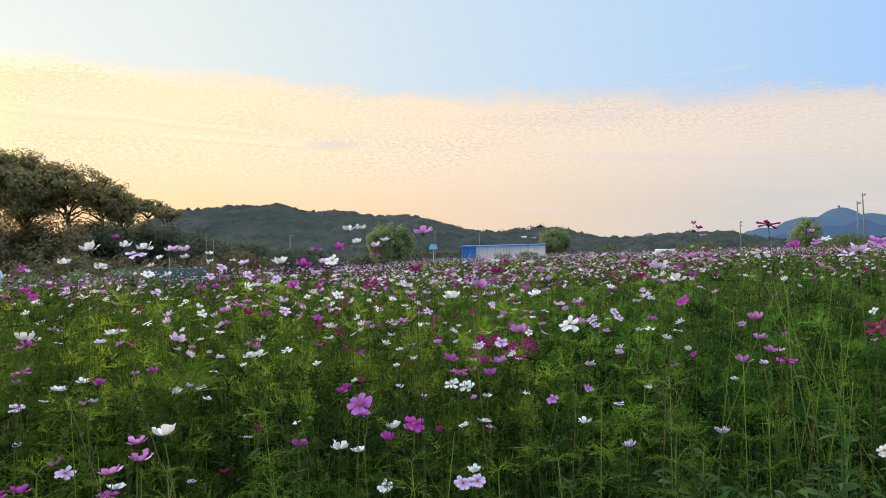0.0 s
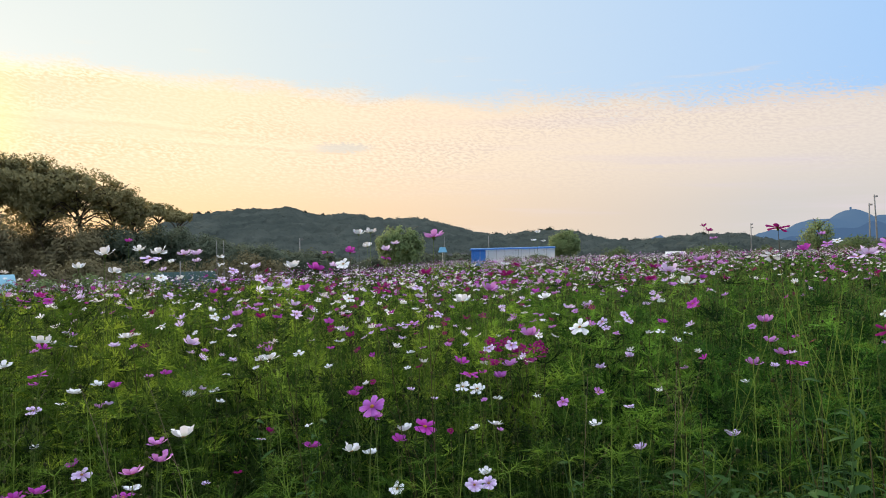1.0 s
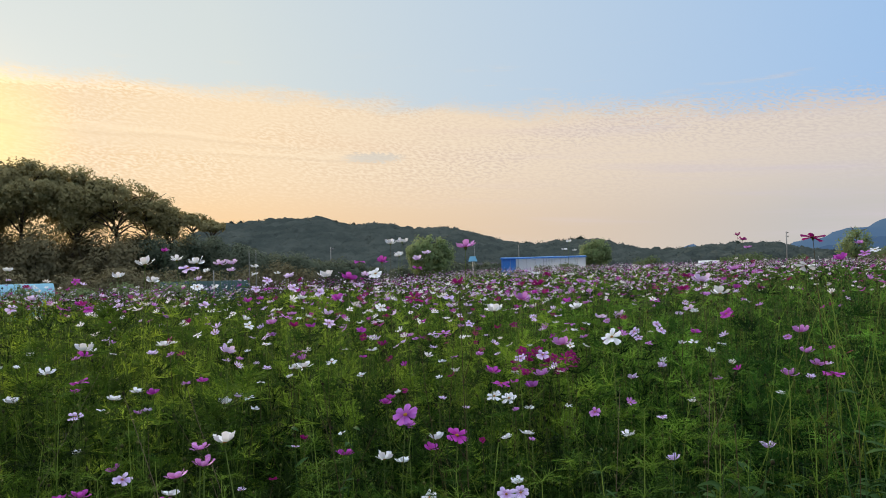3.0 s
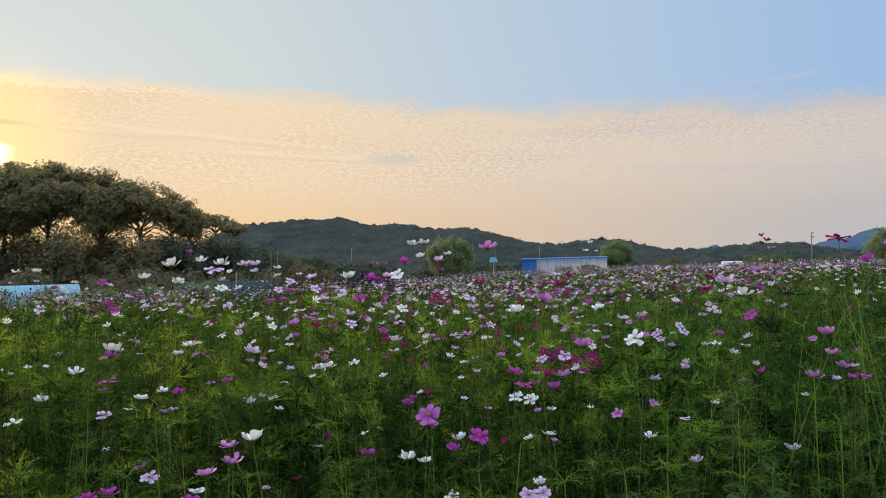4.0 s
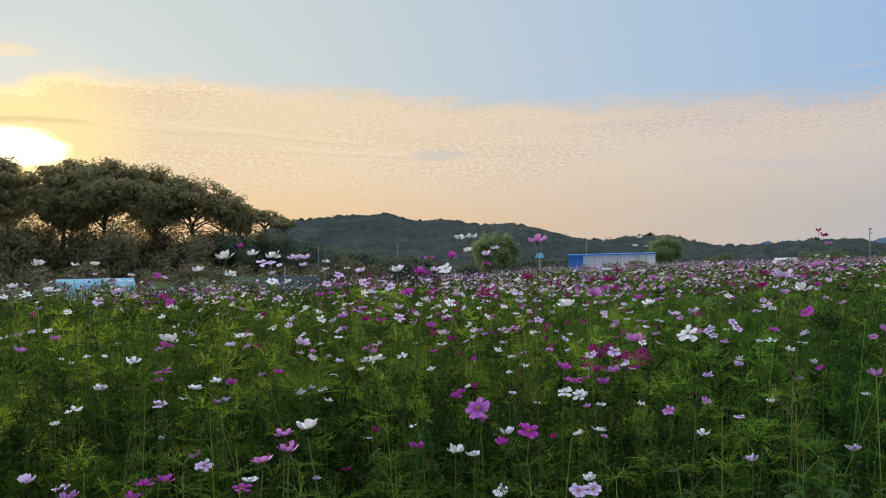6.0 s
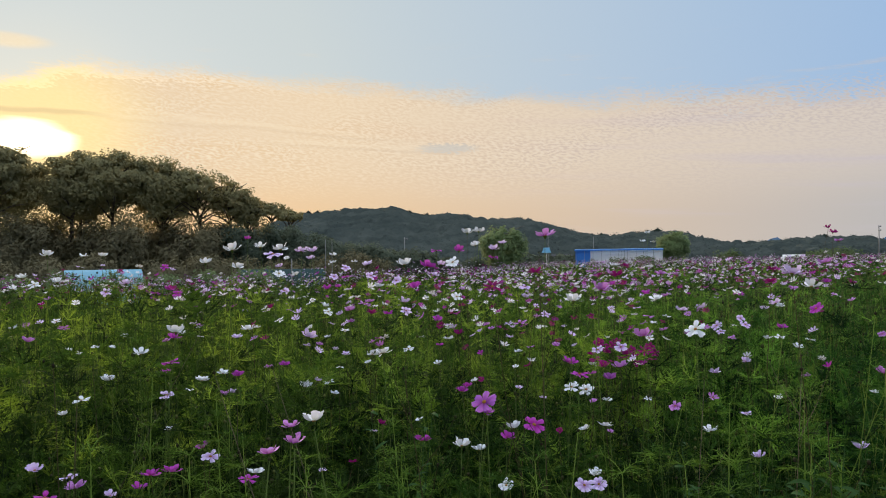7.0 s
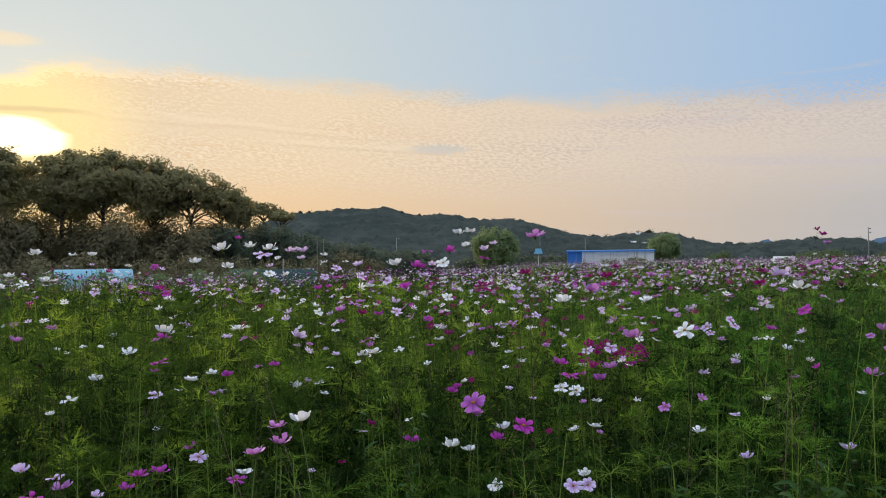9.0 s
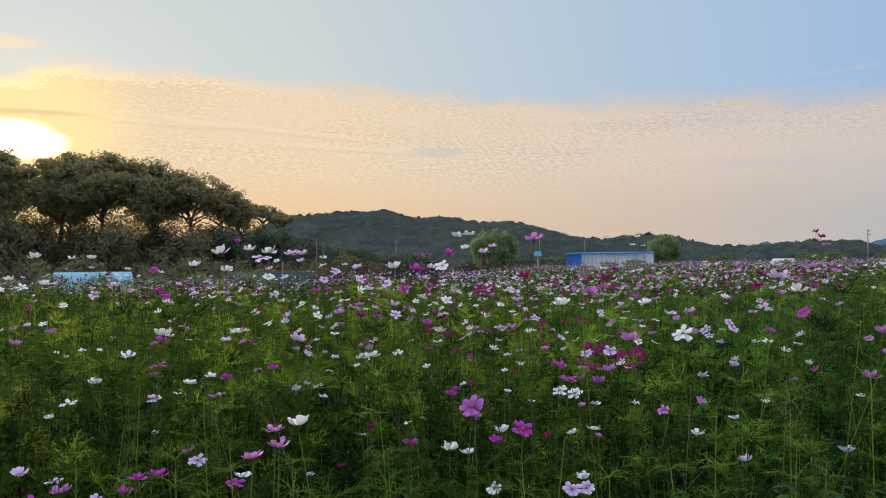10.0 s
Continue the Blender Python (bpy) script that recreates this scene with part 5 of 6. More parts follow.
cosmos(-0.243, 3.070, 0.874, 0.064, "magenta", "up")
cosmos(-0.257, 2.256, 1.168, 0.082, "orchid", "facing")
cosmos(-0.472, 3.434, 0.996, 0.069, "magenta", "away")
cosmos(-0.453, 3.492, 1.011, 0.054, "magenta", "away")
cosmos(-0.252, 2.290, 1.128, 0.052, "orchid", "up")
cosmos(-0.399, 3.597, 1.030, 0.032, "crimson", "facing")
cosmos(-0.425, 3.543, 1.028, 0.037, "white", "up")
cosmos(-0.587, 3.015, 0.865, 0.080, "magenta", "away")
cosmos(-0.388, 2.721, 0.920, 0.080, "white", "away")
cosmos(-0.346, 2.961, 0.847, 0.068, "white", "away")
cosmos(0.097, 2.753, 0.819, 0.058, "white", "up")
cosmos(0.053, 2.663, 0.806, 0.064, "lilac", "facing")
cosmos(0.103, 2.656, 0.813, 0.060, "lilac", "facing")
cosmos(-0.224, 2.706, 0.785, 0.057, "white", "facing")
cosmos(-0.213, 3.515, 1.002, 0.042, "lilac", "up")
cosmos(-0.100, 3.392, 0.978, 0.041, "lilac", "up")
cosmos(-1.045, 3.878, 1.378, 0.078, "pink", "up")
cosmos(-1.227, 4.714, 1.346, 0.074, "pink", "away")
cosmos(-1.498, 6.353, 1.231, 0.078, "white", "up")
cosmos(-1.461, 4.574, 1.292, 0.065, "white", "facing")
cosmos(-1.518, 4.687, 1.320, 0.059, "white", "up")
cosmos(-1.357, 4.476, 1.280, 0.056, "lilac", "up")
cosmos(-1.314, 4.561, 1.300, 0.078, "pink", "up")
cosmos(-1.150, 4.451, 1.287, 0.076, "crimson", "up")
cosmos(-1.050, 4.449, 1.285, 0.068, "magenta", "up")
cosmos(-1.248, 4.325, 1.247, 0.061, "pink", "up")
cosmos(-0.944, 4.499, 1.302, 0.076, "lilac", "facing")
cosmos(-0.908, 4.256, 1.367, 0.078, "lilac", "up")
cosmos(-0.780, 3.940, 1.462, 0.078, "magenta", "up")
cosmos(-1.130, 5.098, 1.473, 0.078, "lilac", "facing")
cosmos(-1.249, 5.070, 1.432, 0.078, "white", "up")
cosmos(-1.590, 4.974, 1.421, 0.078, "magenta", "up")
cosmos(-2.150, 7.143, 1.366, 0.078, "magenta", "up")
cosmos(-2.065, 5.422, 1.396, 0.078, "lilac", "facing")
cosmos(-2.124, 4.245, 1.436, 0.078, "lilac", "up")
cosmos(-2.603, 4.526, 1.416, 0.078, "magenta", "up")
cosmos(-2.481, 4.594, 1.416, 0.078, "magenta", "facing")
cosmos(-2.533, 4.566, 1.439, 0.078, "magenta", "up")
cosmos(-1.488, 2.687, 1.339, 0.080, "white", "away")
cosmos(-1.940, 3.517, 1.232, 0.078, "magenta", "up")
cosmos(-1.975, 3.509, 1.218, 0.048, "pink", "up")
cosmos(-1.767, 3.889, 1.199, 0.064, "lilac", "up")
cosmos(-1.616, 3.677, 1.261, 0.078, "white", "up")
cosmos(-1.762, 4.151, 1.228, 0.047, "white", "up")
cosmos(-1.888, 3.699, 1.223, 0.037, "white", "up")
cosmos(-1.088, 3.077, 1.283, 0.078, "lilac", "up")
cosmos(-1.333, 3.993, 1.148, 0.044, "pink", "up")
cosmos(-1.322, 4.101, 1.180, 0.045, "white", "up")
cosmos(-1.146, 3.860, 1.113, 0.048, "lilac", "up")
cosmos(-1.005, 3.873, 1.109, 0.073, "white", "away")
cosmos(-0.740, 2.981, 1.228, 0.080, "white", "away")
cosmos(-1.002, 3.772, 1.080, 0.041, "white", "up")
cosmos(-0.816, 3.913, 1.137, 0.066, "white", "up")
cosmos(-1.135, 3.707, 1.065, 0.046, "white", "up")
cosmos(-1.703, 3.036, 1.175, 0.078, "magenta", "up")
cosmos(-1.387, 3.588, 1.091, 0.063, "magenta", "up")
cosmos(-1.449, 3.542, 1.086, 0.046, "pink", "up")
cosmos(-0.730, 4.361, 1.259, 0.066, "magenta", "up")
cosmos(-0.580, 4.157, 1.194, 0.069, "crimson", "up")
cosmos(-0.624, 4.074, 1.173, 0.062, "white", "up")
cosmos(-0.659, 3.973, 1.150, 0.048, "magenta", "up")
cosmos(-0.452, 4.429, 1.220, 0.060, "pink", "up")
cosmos(-0.411, 4.340, 1.205, 0.046, "pink", "up")
cosmos(-0.633, 3.749, 1.083, 0.051, "white", "up")
cosmos(-0.238, 3.995, 1.114, 0.054, "white", "up")
cosmos(-0.241, 3.735, 1.068, 0.039, "white", "up")
cosmos(-0.179, 4.173, 1.122, 0.050, "pink", "up")
cosmos(-0.040, 4.327, 1.110, 0.052, "pink", "up")
cosmos(-1.777, 3.133, 1.119, 0.048, "magenta", "up")
cosmos(-1.602, 3.131, 1.083, 0.068, "white", "up")
cosmos(-1.553, 3.244, 1.098, 0.059, "white", "up")
cosmos(-1.495, 3.276, 1.082, 0.066, "magenta", "away")
cosmos(-1.584, 2.986, 1.068, 0.040, "white", "up")
cosmos(-1.451, 3.043, 1.039, 0.051, "pink", "away")
cosmos(-1.436, 3.084, 1.039, 0.046, "lilac", "up")
cosmos(-1.652, 2.916, 1.055, 0.060, "lilac", "facing")
cosmos(-1.205, 3.371, 1.019, 0.075, "white", "up")
cosmos(-1.187, 3.506, 1.026, 0.050, "lilac", "up")
cosmos(-1.138, 3.517, 1.020, 0.061, "white", "up")
cosmos(-1.068, 3.374, 0.990, 0.048, "white", "up")
cosmos(-0.481, 1.178, 1.322, 0.034, "pink", "up")
cosmos(-0.457, 1.228, 1.321, 0.045, "white", "away")
cosmos(-0.504, 1.138, 1.286, 0.040, "pink", "away")
cosmos(-0.470, 1.164, 1.298, 0.038, "pink", "away")
cosmos(-1.068, 2.440, 0.878, 0.065, "white", "away")
cosmos(-1.066, 2.372, 0.877, 0.070, "magenta", "up")
cosmos(-1.267, 2.512, 0.912, 0.067, "lilac", "facing")
cosmos(-1.312, 2.545, 0.934, 0.051, "magenta", "up")
cosmos(-1.328, 2.352, 0.900, 0.073, "magenta", "up")
cosmos(-0.887, 2.620, 0.840, 0.033, "lilac", "up")
cosmos(-0.806, 3.081, 0.888, 0.038, "lilac", "up")
cosmos(-0.791, 3.161, 0.899, 0.044, "crimson", "up")
cosmos(-1.485, 2.618, 0.980, 0.036, "white", "up")
cosmos(-0.635, 3.209, 0.914, 0.039, "white", "up")
cosmos(-0.804, 2.731, 0.845, 0.038, "crimson", "up")
cosmos(0.211, 4.517, 1.107, 0.068, "crimson", "facing")
cosmos(0.241, 4.345, 1.069, 0.059, "crimson", "up")
cosmos(0.353, 4.332, 1.062, 0.071, "crimson", "up")
cosmos(0.401, 4.333, 1.051, 0.059, "crimson", "up")
cosmos(0.493, 4.444, 1.095, 0.067, "crimson", "facing")
cosmos(0.213, 4.091, 1.031, 0.067, "crimson", "up")
cosmos(0.269, 4.193, 1.040, 0.056, "crimson", "up")
cosmos(0.155, 4.299, 1.064, 0.058, "crimson", "up")
cosmos(0.513, 4.372, 1.067, 0.059, "crimson", "facing")
cosmos(0.314, 4.541, 1.115, 0.061, "crimson", "facing")
cosmos(-2.834, 3.786, 1.662, 0.080, "white", "away")
cosmos(-3.920, 5.730, 1.682, 0.078, "white", "up")
cosmos(-3.352, 5.123, 1.671, 0.080, "white", "away")
cosmos(-3.577, 4.547, 1.526, 0.080, "white", "away")
cosmos(-3.519, 4.591, 1.479, 0.078, "white", "facing")
cosmos(-3.070, 4.202, 1.502, 0.078, "white", "up")
cosmos(-4.640, 5.821, 1.411, 0.078, "white", "up")
cosmos(-3.154, 4.845, 1.414, 0.078, "lilac", "facing")
cosmos(-2.292, 3.673, 1.504, 0.078, "lilac", "up")
cosmos(-2.731, 3.489, 1.214, 0.073, "pink", "up")
cosmos(-3.015, 3.750, 1.257, 0.058, "white", "up")
cosmos(-2.380, 3.319, 1.192, 0.037, "white", "up")
cosmos(-2.294, 3.265, 1.180, 0.042, "white", "up")
cosmos(-2.260, 3.348, 1.206, 0.042, "white", "up")
cosmos(-2.166, 3.341, 1.202, 0.036, "white", "up")
cosmos(-2.208, 3.520, 1.236, 0.050, "white", "up")
cosmos(-1.794, 2.956, 1.221, 0.078, "white", "up")
cosmos(-1.976, 3.004, 1.098, 0.070, "white", "up")
cosmos(-1.987, 2.833, 1.043, 0.073, "white", "up")
cosmos(-1.983, 2.711, 1.007, 0.045, "white", "up")
cosmos(-1.818, 2.324, 0.898, 0.058, "lilac", "up")
cosmos(-1.683, 2.316, 0.881, 0.065, "lilac", "up")
cosmos(-1.621, 2.261, 0.863, 0.075, "pink", "up")
cosmos(-1.678, 2.185, 0.851, 0.070, "magenta", "up")
cosmos(-1.456, 2.193, 0.863, 0.048, "lilac", "up")
cosmos(-1.395, 2.263, 0.868, 0.060, "magenta", "up")
cosmos(-1.386, 2.315, 0.896, 0.069, "magenta", "up")


# ---- the verge: weeds, dry stalks, buds, tall shoots ----
def leaf_blade_mesh(seed):
    """A lance-shaped leaf with a folded midrib and a drooping tip; one unit long, along x."""
    q = random.Random(seed)
    me = bpy.data.meshes.new("leaf")
    vs, fs = [], []
    droop, wide = q.uniform(0.25, 0.55), q.uniform(0.12, 0.18)
    n = 7
    for i in range(n):
        f = i / (n - 1)
        w = wide * math.sin(math.pi * (f * 0.94 + 0.03)) ** 0.8 * (1.15 - 0.4 * f)
        z = 0.22 * f - droop * f * f
        y = 0.05 * math.sin(f * 5 + seed)
        vs += [(f, y - w, z + w * 0.35), (f, y, z), (f, y + w, z + w * 0.35)]
    for i in range(n - 1):
        a = 3 * i
        fs += [(a, a + 1, a + 4, a + 3), (a + 1, a + 2, a + 5, a + 4)]
    me.from_pydata(vs, [], fs)
    me.materials.append(MAT["weed_leaf"])
    me.shade_smooth()
    return me


BLADES = [leaf_blade_mesh(k) for k in range(4)]


def weed(x, y, h, size):
    """A broad-leaved weed: a few stems with lance-shaped leaves in turn."""
    root = thing("weed", (x, y, float(ground_z(x, y))), "broad-leaved dark green weed among the feathery foliage", "weed", "weeds by the path")
    for s in range(3):
        a = chance.uniform(0, math.tau)
        tip = Vector((math.cos(a) * 0.14, math.sin(a) * 0.14, h * chance.uniform(0.8, 1.0)))
        bm = bmesh.new()
        path = [Vector((0, 0, 0)), tip * 0.5 + Vector((0.01, 0, 0)), tip]
        tube(bm, path, [0.0028, 0.0022, 0.0010], 6)
        part("stem", bm, MAT["weed_leaf"], root, smooth=True)
        for k in range(11):
            f = 0.35 + 0.65 * k / 10
            p = path[0].lerp(path[1], f * 2) if f < 0.5 else path[1].lerp(path[2], f * 2 - 1)
            ob = new("leaf", chance.choice(BLADES))
            ob.parent = root
            ob.matrix_local = Matrix.Translation(p) @ pose(0, 0, 0, chance.uniform(-25, 25), chance.uniform(-40, 5), k * 137.5 + chance.uniform(-20, 20)) @ Matrix.Scale(size * chance.uniform(0.5, 0.85) * (1.2 - 0.5 * f), 4)
    return root


weed(0.53, 2.00, 1.13, 0.11)
weed(0.64, 2.06, 1.06, 0.11)
weed(0.77, 2.21, 1.08, 0.09)
weed(0.69, 1.78, 1.13, 0.12)
weed(0.43, 2.04, 1.05, 0.10)
weed(1.00, 2.40, 1.02, 0.11)
weed(1.02, 2.27, 0.97, 0.11)
weed(1.02, 2.11, 1.09, 0.09)
weed(1.07, 2.09, 1.02, 0.12)
weed(1.09, 1.99, 1.12, 0.12)
weed(1.17, 2.06, 1.20, 0.09)
weed(1.12, 2.16, 1.19, 0.11)
weed(0.90, 1.91, 1.23, 0.09)
weed(0.89, 2.34, 1.14, 0.11)
weed(1.19, 2.09, 1.02, 0.12)
weed(0.76, 2.28, 0.96, 0.13)
weed(0.33, 2.15, 1.00, 0.12)
weed(0.85, 2.04, 1.01, 0.13)
weed(0.70, 2.42, 0.90, 0.09)
weed(0.93, 1.76, 1.34, 0.09)
weed(-0.60, 2.51, 1.18, 0.10)
weed(1.04, 2.10, 0.97, 0.10)
weed(0.44, 2.21, 1.08, 0.10)
weed(0.60, 2.06, 1.13, 0.11)
weed(0.74, 2.19, 1.02, 0.13)
weed(0.95, 2.18, 0.96, 0.13)
weed(1.10, 2.24, 1.11, 0.13)
weed(1.15, 2.07, 0.99, 0.09)
weed(0.59, 2.43, 0.89, 0.13)
weed(1.09, 2.29, 0.98, 0.11)
weed(1.11, 2.13, 1.09, 0.09)


for x, y, h, size in ((0.55, 1.80, 0.93, 0.13), (0.66, 1.74, 0.90, 0.14), (0.80, 1.84, 0.98, 0.13), (0.93, 1.72, 0.95, 0.14), (1.00, 1.86, 1.04, 0.13),
                      (1.12, 1.80, 1.02, 0.14), (0.42, 1.82, 0.88, 0.12), (0.98, 1.98, 1.10, 0.14), (1.16, 1.94, 1.14, 0.13), (0.74, 1.94, 0.98, 0.13)):
    weed(x, y, h, size)


def stalk(foot, top, branches, label, mat="red_stem", r0=0.004):
    """A bare branching stalk with small seed heads at its tips."""
    root = thing("stalk", (foot[0], foot[1], float(ground_z(foot[0], foot[1]))), label, "stalk", "bare stalks")
    t = Vector(top) - root.location
    mid = t * 0.55 + Vector((chance.uniform(-0.03, 0.03), chance.uniform(-0.03, 0.03), 0))
    bm = bmesh.new()
    tube(bm, [Vector((0, 0, 0)), mid * 0.5 + Vector((0.008, 0, 0)), mid, t], [r0, r0 * 0.85, r0 * 0.7, r0 * 0.4], 6)
    part("stem", bm, MAT[mat], root, smooth=True)
    ends = [t]
    for k in range(branches):
        f = 0.45 + 0.5 * k / max(branches, 1)
        s = mid.lerp(t, max(f - 0.5, 0) * 2) if f > 0.5 else mid
        a = chance.uniform(0, math.tau)
        ln = chance.uniform(0.07, 0.2)
        e = s + Vector((math.cos(a) * ln * 0.7, math.sin(a) * ln * 0.7, ln))
        bm = bmesh.new()
        tube(bm, [s, s.lerp(e, 0.5) + Vector((math.cos(a) * 0.012, math.sin(a) * 0.012, 0)), e], [r0 * 0.5, r0 * 0.4, r0 * 0.25], 5)
        part("branch", bm, MAT[mat], root)
        ends.append(e)
    for e in ends:
        bm = bmesh.new()
        bmesh.ops.create_icosphere(bm, subdivisions=1, radius=chance.uniform(0.003, 0.006))
        for v in bm.verts:
            v.co.z *= 1.25
        bmesh.ops.translate(bm, verts=bm.verts, vec=e)
        part("seed_head", bm, MAT["bud"], root)
    return root


stalk((-0.022, 2.300), (-0.085, 2.298, 1.556), 3, "dark reddish bare stalk with small seed heads", "red_stem", 0.0024)
stalk((-0.250, 2.094), (-0.464, 2.048, 1.297), 5, "dark reddish bare stalk with small seed heads", "red_stem", 0.0022)
stalk((0.695, 2.088), (0.674, 2.094, 1.155), 6, "dark reddish bare stalk with small seed heads", "red_stem", 0.0028)
stalk((0.946, 1.986), (0.956, 1.981, 1.231), 5, "dark reddish bare stalk with small seed heads", "red_stem", 0.0022)
stalk((0.931, 1.770), (0.956, 1.757, 1.153), 3, "dark reddish bare stalk with small seed heads", "red_stem", 0.0028)
stalk((0.310, 2.653), (-0.360, 2.575, 1.330), 3, "dark reddish bare stalk with small seed heads", "red_stem", 0.0017)
stalk((-0.592, 2.047), (-0.948, 1.874, 1.307), 4, "dry brown leaning stalk among the foliage", "dry_stem", 0.0017)
stalk((-0.527, 2.267), (-0.882, 2.124, 1.287), 3, "dry brown leaning stalk among the foliage", "dry_stem", 0.0017)
stalk((-2.035, 2.317), (-1.376, 2.666, 1.343), 2, "dry brown leaning stalk among the foliage", "dry_stem", 0.0013)
stalk((0.310, 2.381), (0.411, 2.365, 1.229), 2, "dry brown leaning stalk among the foliage", "dry_stem", 0.0015)
stalk((0.534, 2.135), (0.617, 2.112, 1.295), 9, "pale seeding grass stalk by the path", "dry_stem", 0.0015)
stalk((1.184, 2.655), (1.378, 2.552, 1.369), 2, "tall yellow-green stalk rising above the flowers", "green_stem", 0.0028)
stalk((-0.048, 2.200), (0.023, 2.200, 1.099), 3, "tall yellow-green stalk rising above the flowers", "green_stem", 0.0028)
stalk((0.212, 3.394), (0.126, 3.398, 1.432), 3, "tall yellow-green stalk rising above the flowers", "green_stem", 0.0028)
stalk((1.520, 2.826), (1.267, 2.938, 1.538), 2, "tall yellow-green stalk rising above the flowers", "green_stem", 0.0025)
stalk((1.560, 2.806), (1.297, 2.925, 1.553), 2, "tall yellow-green stalk rising above the flowers", "green_stem", 0.0025)
stalk((1.393, 2.882), (1.321, 2.915, 1.472), 2, "tall yellow-green stalk rising above the flowers", "green_stem", 0.0025)
stalk((1.993, 2.609), (1.244, 2.949, 1.477), 2, "tall yellow-green stalk rising above the flowers", "green_stem", 0.0025)
stalk((1.252, 2.951), (1.427, 2.864, 1.279), 2, "tall yellow-green stalk rising above the flowers", "green_stem", 0.0025)
stalk((1.235, 2.961), (1.466, 2.845, 1.492), 2, "tall yellow-green stalk rising above the flowers", "green_stem", 0.0025)
stalk((1.600, 2.776), (1.434, 2.861, 1.343), 2, "tall yellow-green stalk rising above the flowers", "green_stem", 0.0025)
stalk((1.000, 3.043), (1.146, 2.988, 1.384), 2, "tall yellow-green stalk rising above the flowers", "green_stem", 0.0025)
stalk((0.637, 3.142), (0.849, 3.085, 1.350), 2, "tall yellow-green stalk rising above the flowers", "green_stem", 0.0025)
stalk((0.844, 3.116), (1.279, 2.933, 1.429), 2, "tall yellow-green stalk rising above the flowers", "green_stem", 0.0025)
stalk((-1.294, 1.757), (-1.277, 1.768, 1.264), 2, "dark reddish bare stalk with small seed heads", "red_stem", 0.0022)
stalk((-1.475, 1.996), (-1.498, 1.980, 1.307), 2, "dark reddish bare stalk with small seed heads", "red_stem", 0.0022)


sticks = random.Random(29)
for k in range(30):
    d, a = sticks.uniform(2.2, 5.0), math.radians(sticks.uniform(-34, 30))
    x, y = d * math.sin(a), d * math.cos(a)
    top = float(ground_z(x, y) + canopy(x, y)) * sticks.uniform(1.02, 1.16)
    dx, dy = sticks.gauss(0, 0.10), sticks.gauss(0, 0.06)
    if k % 5:
        stalk((x, y), (x + dx, y + dy, top), 3, "tall yellow-green stalk rising above the flowers", "green_stem", 0.0010 * d ** 0.7)
    else:
        stalk((x, y), (x + dx, y + dy, top), 4, "dark reddish bare stalk with small seed heads", "red_stem", 0.0011 * d ** 0.7)


def whorl_mesh(seed):
    """One whorl of long arching thread leaves, each forked near its tip; one unit long."""
    q = random.Random(seed)
    me = bpy.data.meshes.new("leaf_whorl")
    vs, fs = [], []

    def ribbon(path, w):
        b = len(vs)
        for i, p in enumerate(path):
            d = (path[min(i + 1, len(path) - 1)] - path[max(i - 1, 0)]).normalized()
            k = d.cross(Vector((0, 0, 1))).normalized() * w * (1 - 0.75 * i / (len(path) - 1))
            vs.extend((p - k, p + Vector((0, 0, -w * 0.4)), p + k))
        for i in range(len(path) - 1):
            a = b + 3 * i
            fs.extend(((a, a + 1, a + 4, a + 3), (a + 1, a + 2, a + 5, a + 4)))

    for j in range(8):
        a = j * math.tau / 8 + q.uniform(-0.3, 0.3)
        out, lift, sag, ln = Vector((math.cos(a), math.sin(a), 0)), q.uniform(0.3, 0.9), q.uniform(0.4, 0.9), q.uniform(0.7, 1.1)
        path = [out * ln * f + Vector((0, 0, ln * (lift * f - sag * f * f))) for f in (0.0, 0.25, 0.5, 0.75, 1.0)]
        ribbon(path, 0.016)
        for i in (1, 2, 3):
            for sgn in (-1, 1):
                side_way = out.cross(Vector((0, 0, 1))) * sgn
                tip = path[i] + (out * 0.8 + side_way * q.uniform(0.35, 0.8)) * ln * 0.34 + Vector((0, 0, q.uniform(-0.06, 0.12)))
                ribbon([path[i], path[i].lerp(tip, 0.5) + Vector((0, 0, 0.02)), tip], 0.012)
    me.from_pydata([v[:] for v in vs], [], fs)
    me.materials.append(MAT["shoot_leaf"])
    me.shade_smooth()
    return me


WHORLS = [whorl_mesh(k) for k in range(5)]


def shoot(x, y, h, size):
    """A young cosmos shoot without flowers: an upright stem with whorls of thread leaves."""
    root = thing("cosmos_shoot", (x, y, float(ground_z(x, y))), "leafy yellow-green cosmos shoot with thread-like leaf whorls", "shoot", "young shoots by the path")
    tip = Vector((chance.uniform(-0.06, 0.06), chance.uniform(-0.06, 0.06), h))
    path = [Vector((0, 0, 0)), tip * 0.5 + Vector((chance.uniform(-0.02, 0.02), 0.01, 0)), tip]
    bm = bmesh.new()
    tube(bm, path, [0.0034, 0.0026, 0.0012], 6)
    part("stem", bm, MAT["green_stem"], root, smooth=True)
    for k in range(9):
        f = 0.36 + 0.64 * k / 8
        p = path[0].lerp(path[1], f * 2) if f < 0.5 else path[1].lerp(path[2], f * 2 - 1)
        ob = new("leaf_whorl", chance.choice(WHORLS))
        ob.parent = root
        ob.matrix_local = Matrix.Translation(p) @ pose(0, 0, 0, chance.uniform(-14, 14), chance.uniform(-14, 14), chance.uniform(0, 360)) @ Matrix.Scale(size * (1.15 - 0.75 * max(f - 0.5, 0)) * chance.uniform(0.8, 1.15), 4)
    return root


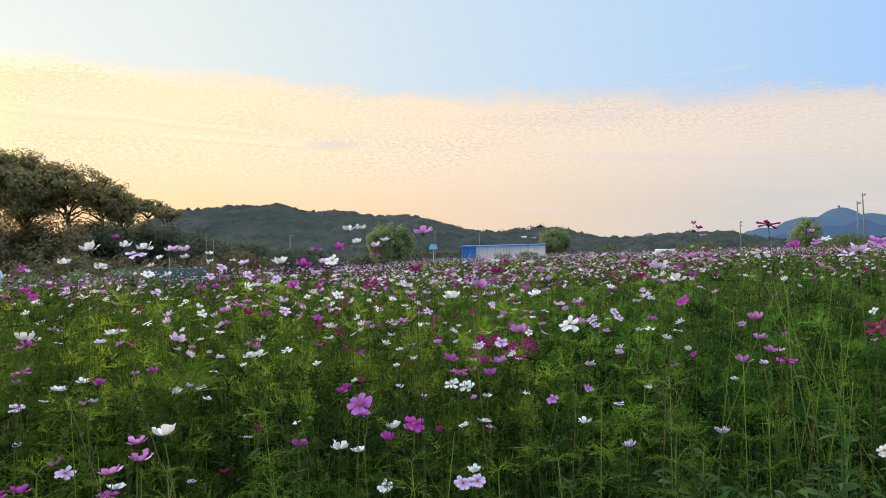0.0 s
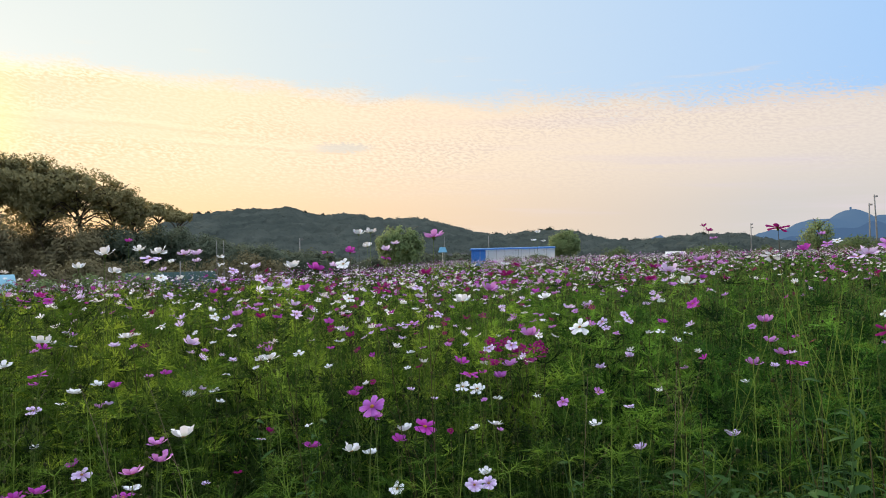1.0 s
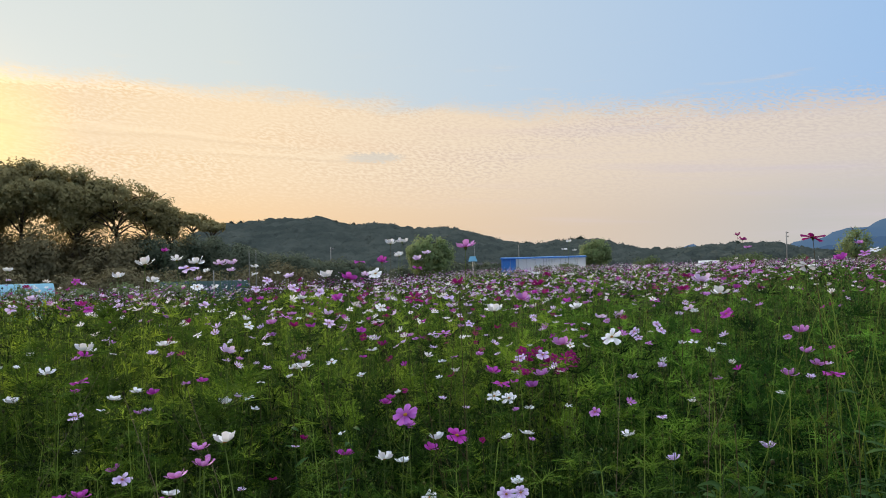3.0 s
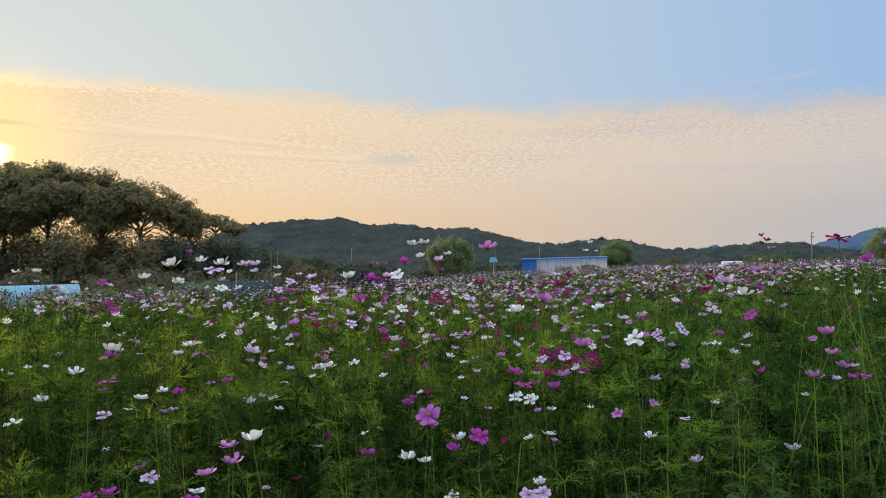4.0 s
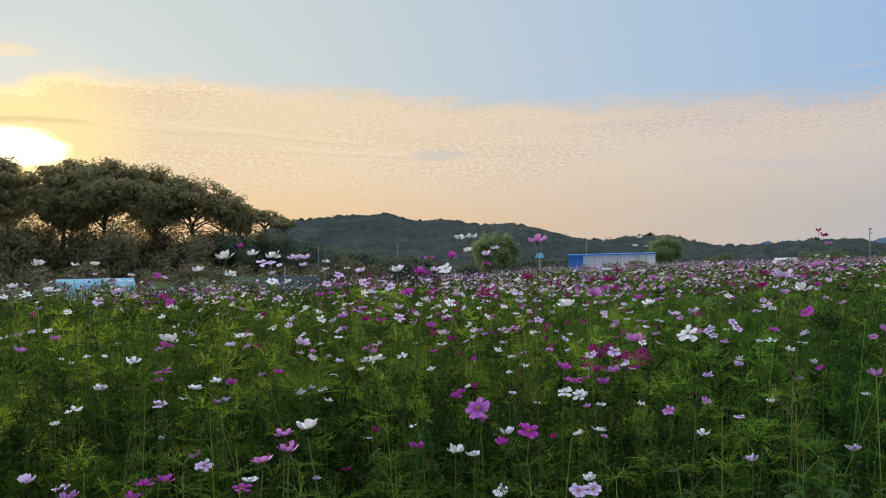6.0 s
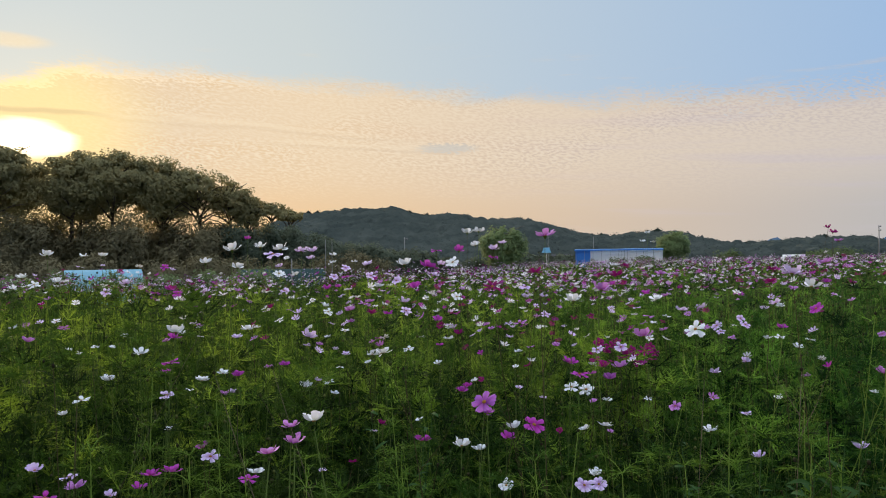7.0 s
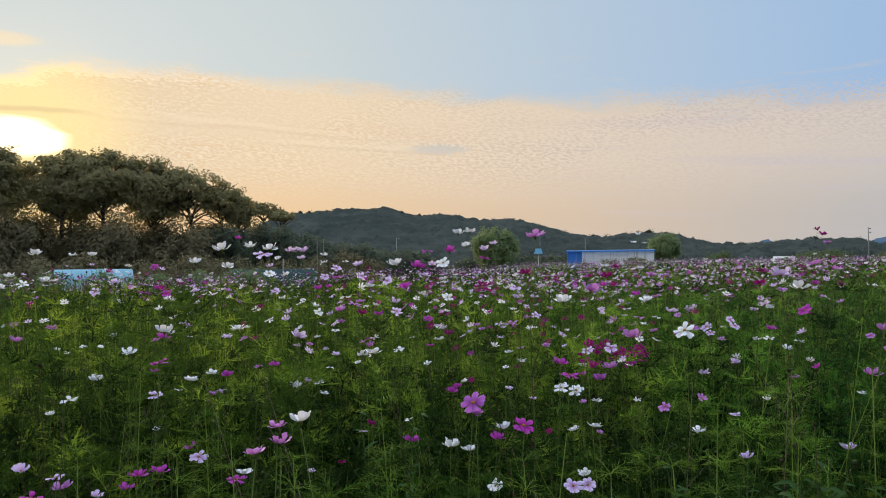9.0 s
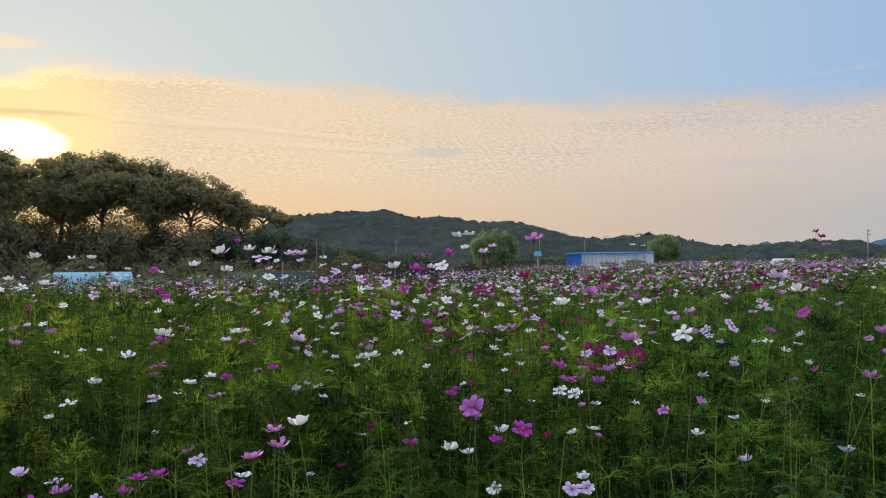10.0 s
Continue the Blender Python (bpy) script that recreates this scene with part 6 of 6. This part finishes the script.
for x, y, h, size in ((0.60, 2.10, 1.12, 0.13), (0.36, 2.10, 1.05, 0.12), (0.72, 2.10, 1.03, 0.12), (0.99, 2.25, 1.15, 0.13),
                      (0.18, 2.12, 1.00, 0.12), (-0.07, 2.12, 1.02, 0.11), (-0.47, 2.10, 1.00, 0.12), (-0.69, 2.02, 1.03, 0.13), (-0.92, 2.06, 1.06, 0.12),
                      (-1.12, 2.04, 1.02, 0.13), (-1.38, 2.00, 1.05, 0.12), (-0.28, 1.90, 0.92, 0.12),
                      (-0.85, 1.84, 0.90, 0.12), (0.08, 1.88, 0.90, 0.11), (0.50, 2.45, 1.16, 0.12), (1.22, 2.40, 1.22, 0.13), (-1.22, 2.45, 1.12, 0.12),
                      (1.45, 2.75, 1.28, 0.13), (0.80, 2.60, 1.16, 0.12), (-0.55, 2.50, 1.10, 0.11), (1.12, 2.70, 1.25, 0.12), (-1.60, 2.60, 1.15, 0.12)):
    shoot(x, y, h, size)


def buds(seed, count, d0, d1, big=1.0):
    """Closed buds and spent heads on thread-thin stems between the flowers."""
    q = np.random.default_rng(seed)
    x, y = scatter(q, count, d0, d1)
    n = len(x)
    z = ground_z(x, y) + canopy(x, y) * q.uniform(0.85, 1.12, n)
    c = np.stack([x, y, z], 1)
    rad = q.uniform(0.004, 0.0085, n) * big
    o = np.array([[1, 0, 0], [0, 1, 0], [-1, 0, 0], [0, -1, 0], [0, 0, 1.3], [0, 0, -1.3]])
    t = np.array([[0, 1, 4], [1, 2, 4], [2, 3, 4], [3, 0, 4], [1, 0, 5], [2, 1, 5], [3, 2, 5], [0, 3, 5]])
    V = [(c[:, None] + o * rad[:, None, None]).reshape(-1, 3)]
    Fs = [((np.arange(n) * 6)[:, None, None] + t).reshape(-1, 3)]
    low = c - np.stack([q.normal(0, 0.03, n), q.normal(0, 0.03, n), q.uniform(0.2, 0.4, n)], 1)
    a = np.arange(3) * math.tau / 3
    ring = np.stack([np.cos(a), np.sin(a), np.zeros(3)], 1) * 0.0012
    stems = np.concatenate([low[:, None] + ring, c[:, None] + ring], 1).reshape(-1, 3)
    s = np.array([[0, 1, 4], [0, 4, 3], [1, 2, 5], [1, 5, 4], [2, 0, 3], [2, 3, 5]])
    tagged(mesh_of("bud_stems", stems, ((np.arange(n) * 6)[:, None, None] + s).reshape(-1, 3), MAT["cosmos_stem"]), "thread-thin green bud stems", "stems", kind="stuff")
    return tagged(mesh_of("cosmos_buds", V[0], Fs[0], MAT["bud_mix"]), "small green and brown cosmos buds on thin stems", "buds", kind="stuff")


buds(51, 2600, 2.4, 9.0)
buds(52, 9000, 6.0, 26.0, 1.6)
blades(42, 22, 3.0, 4.6, 21, 29, "tall_grass", "tall yellow-green shoots standing above the flowers", 1.18)
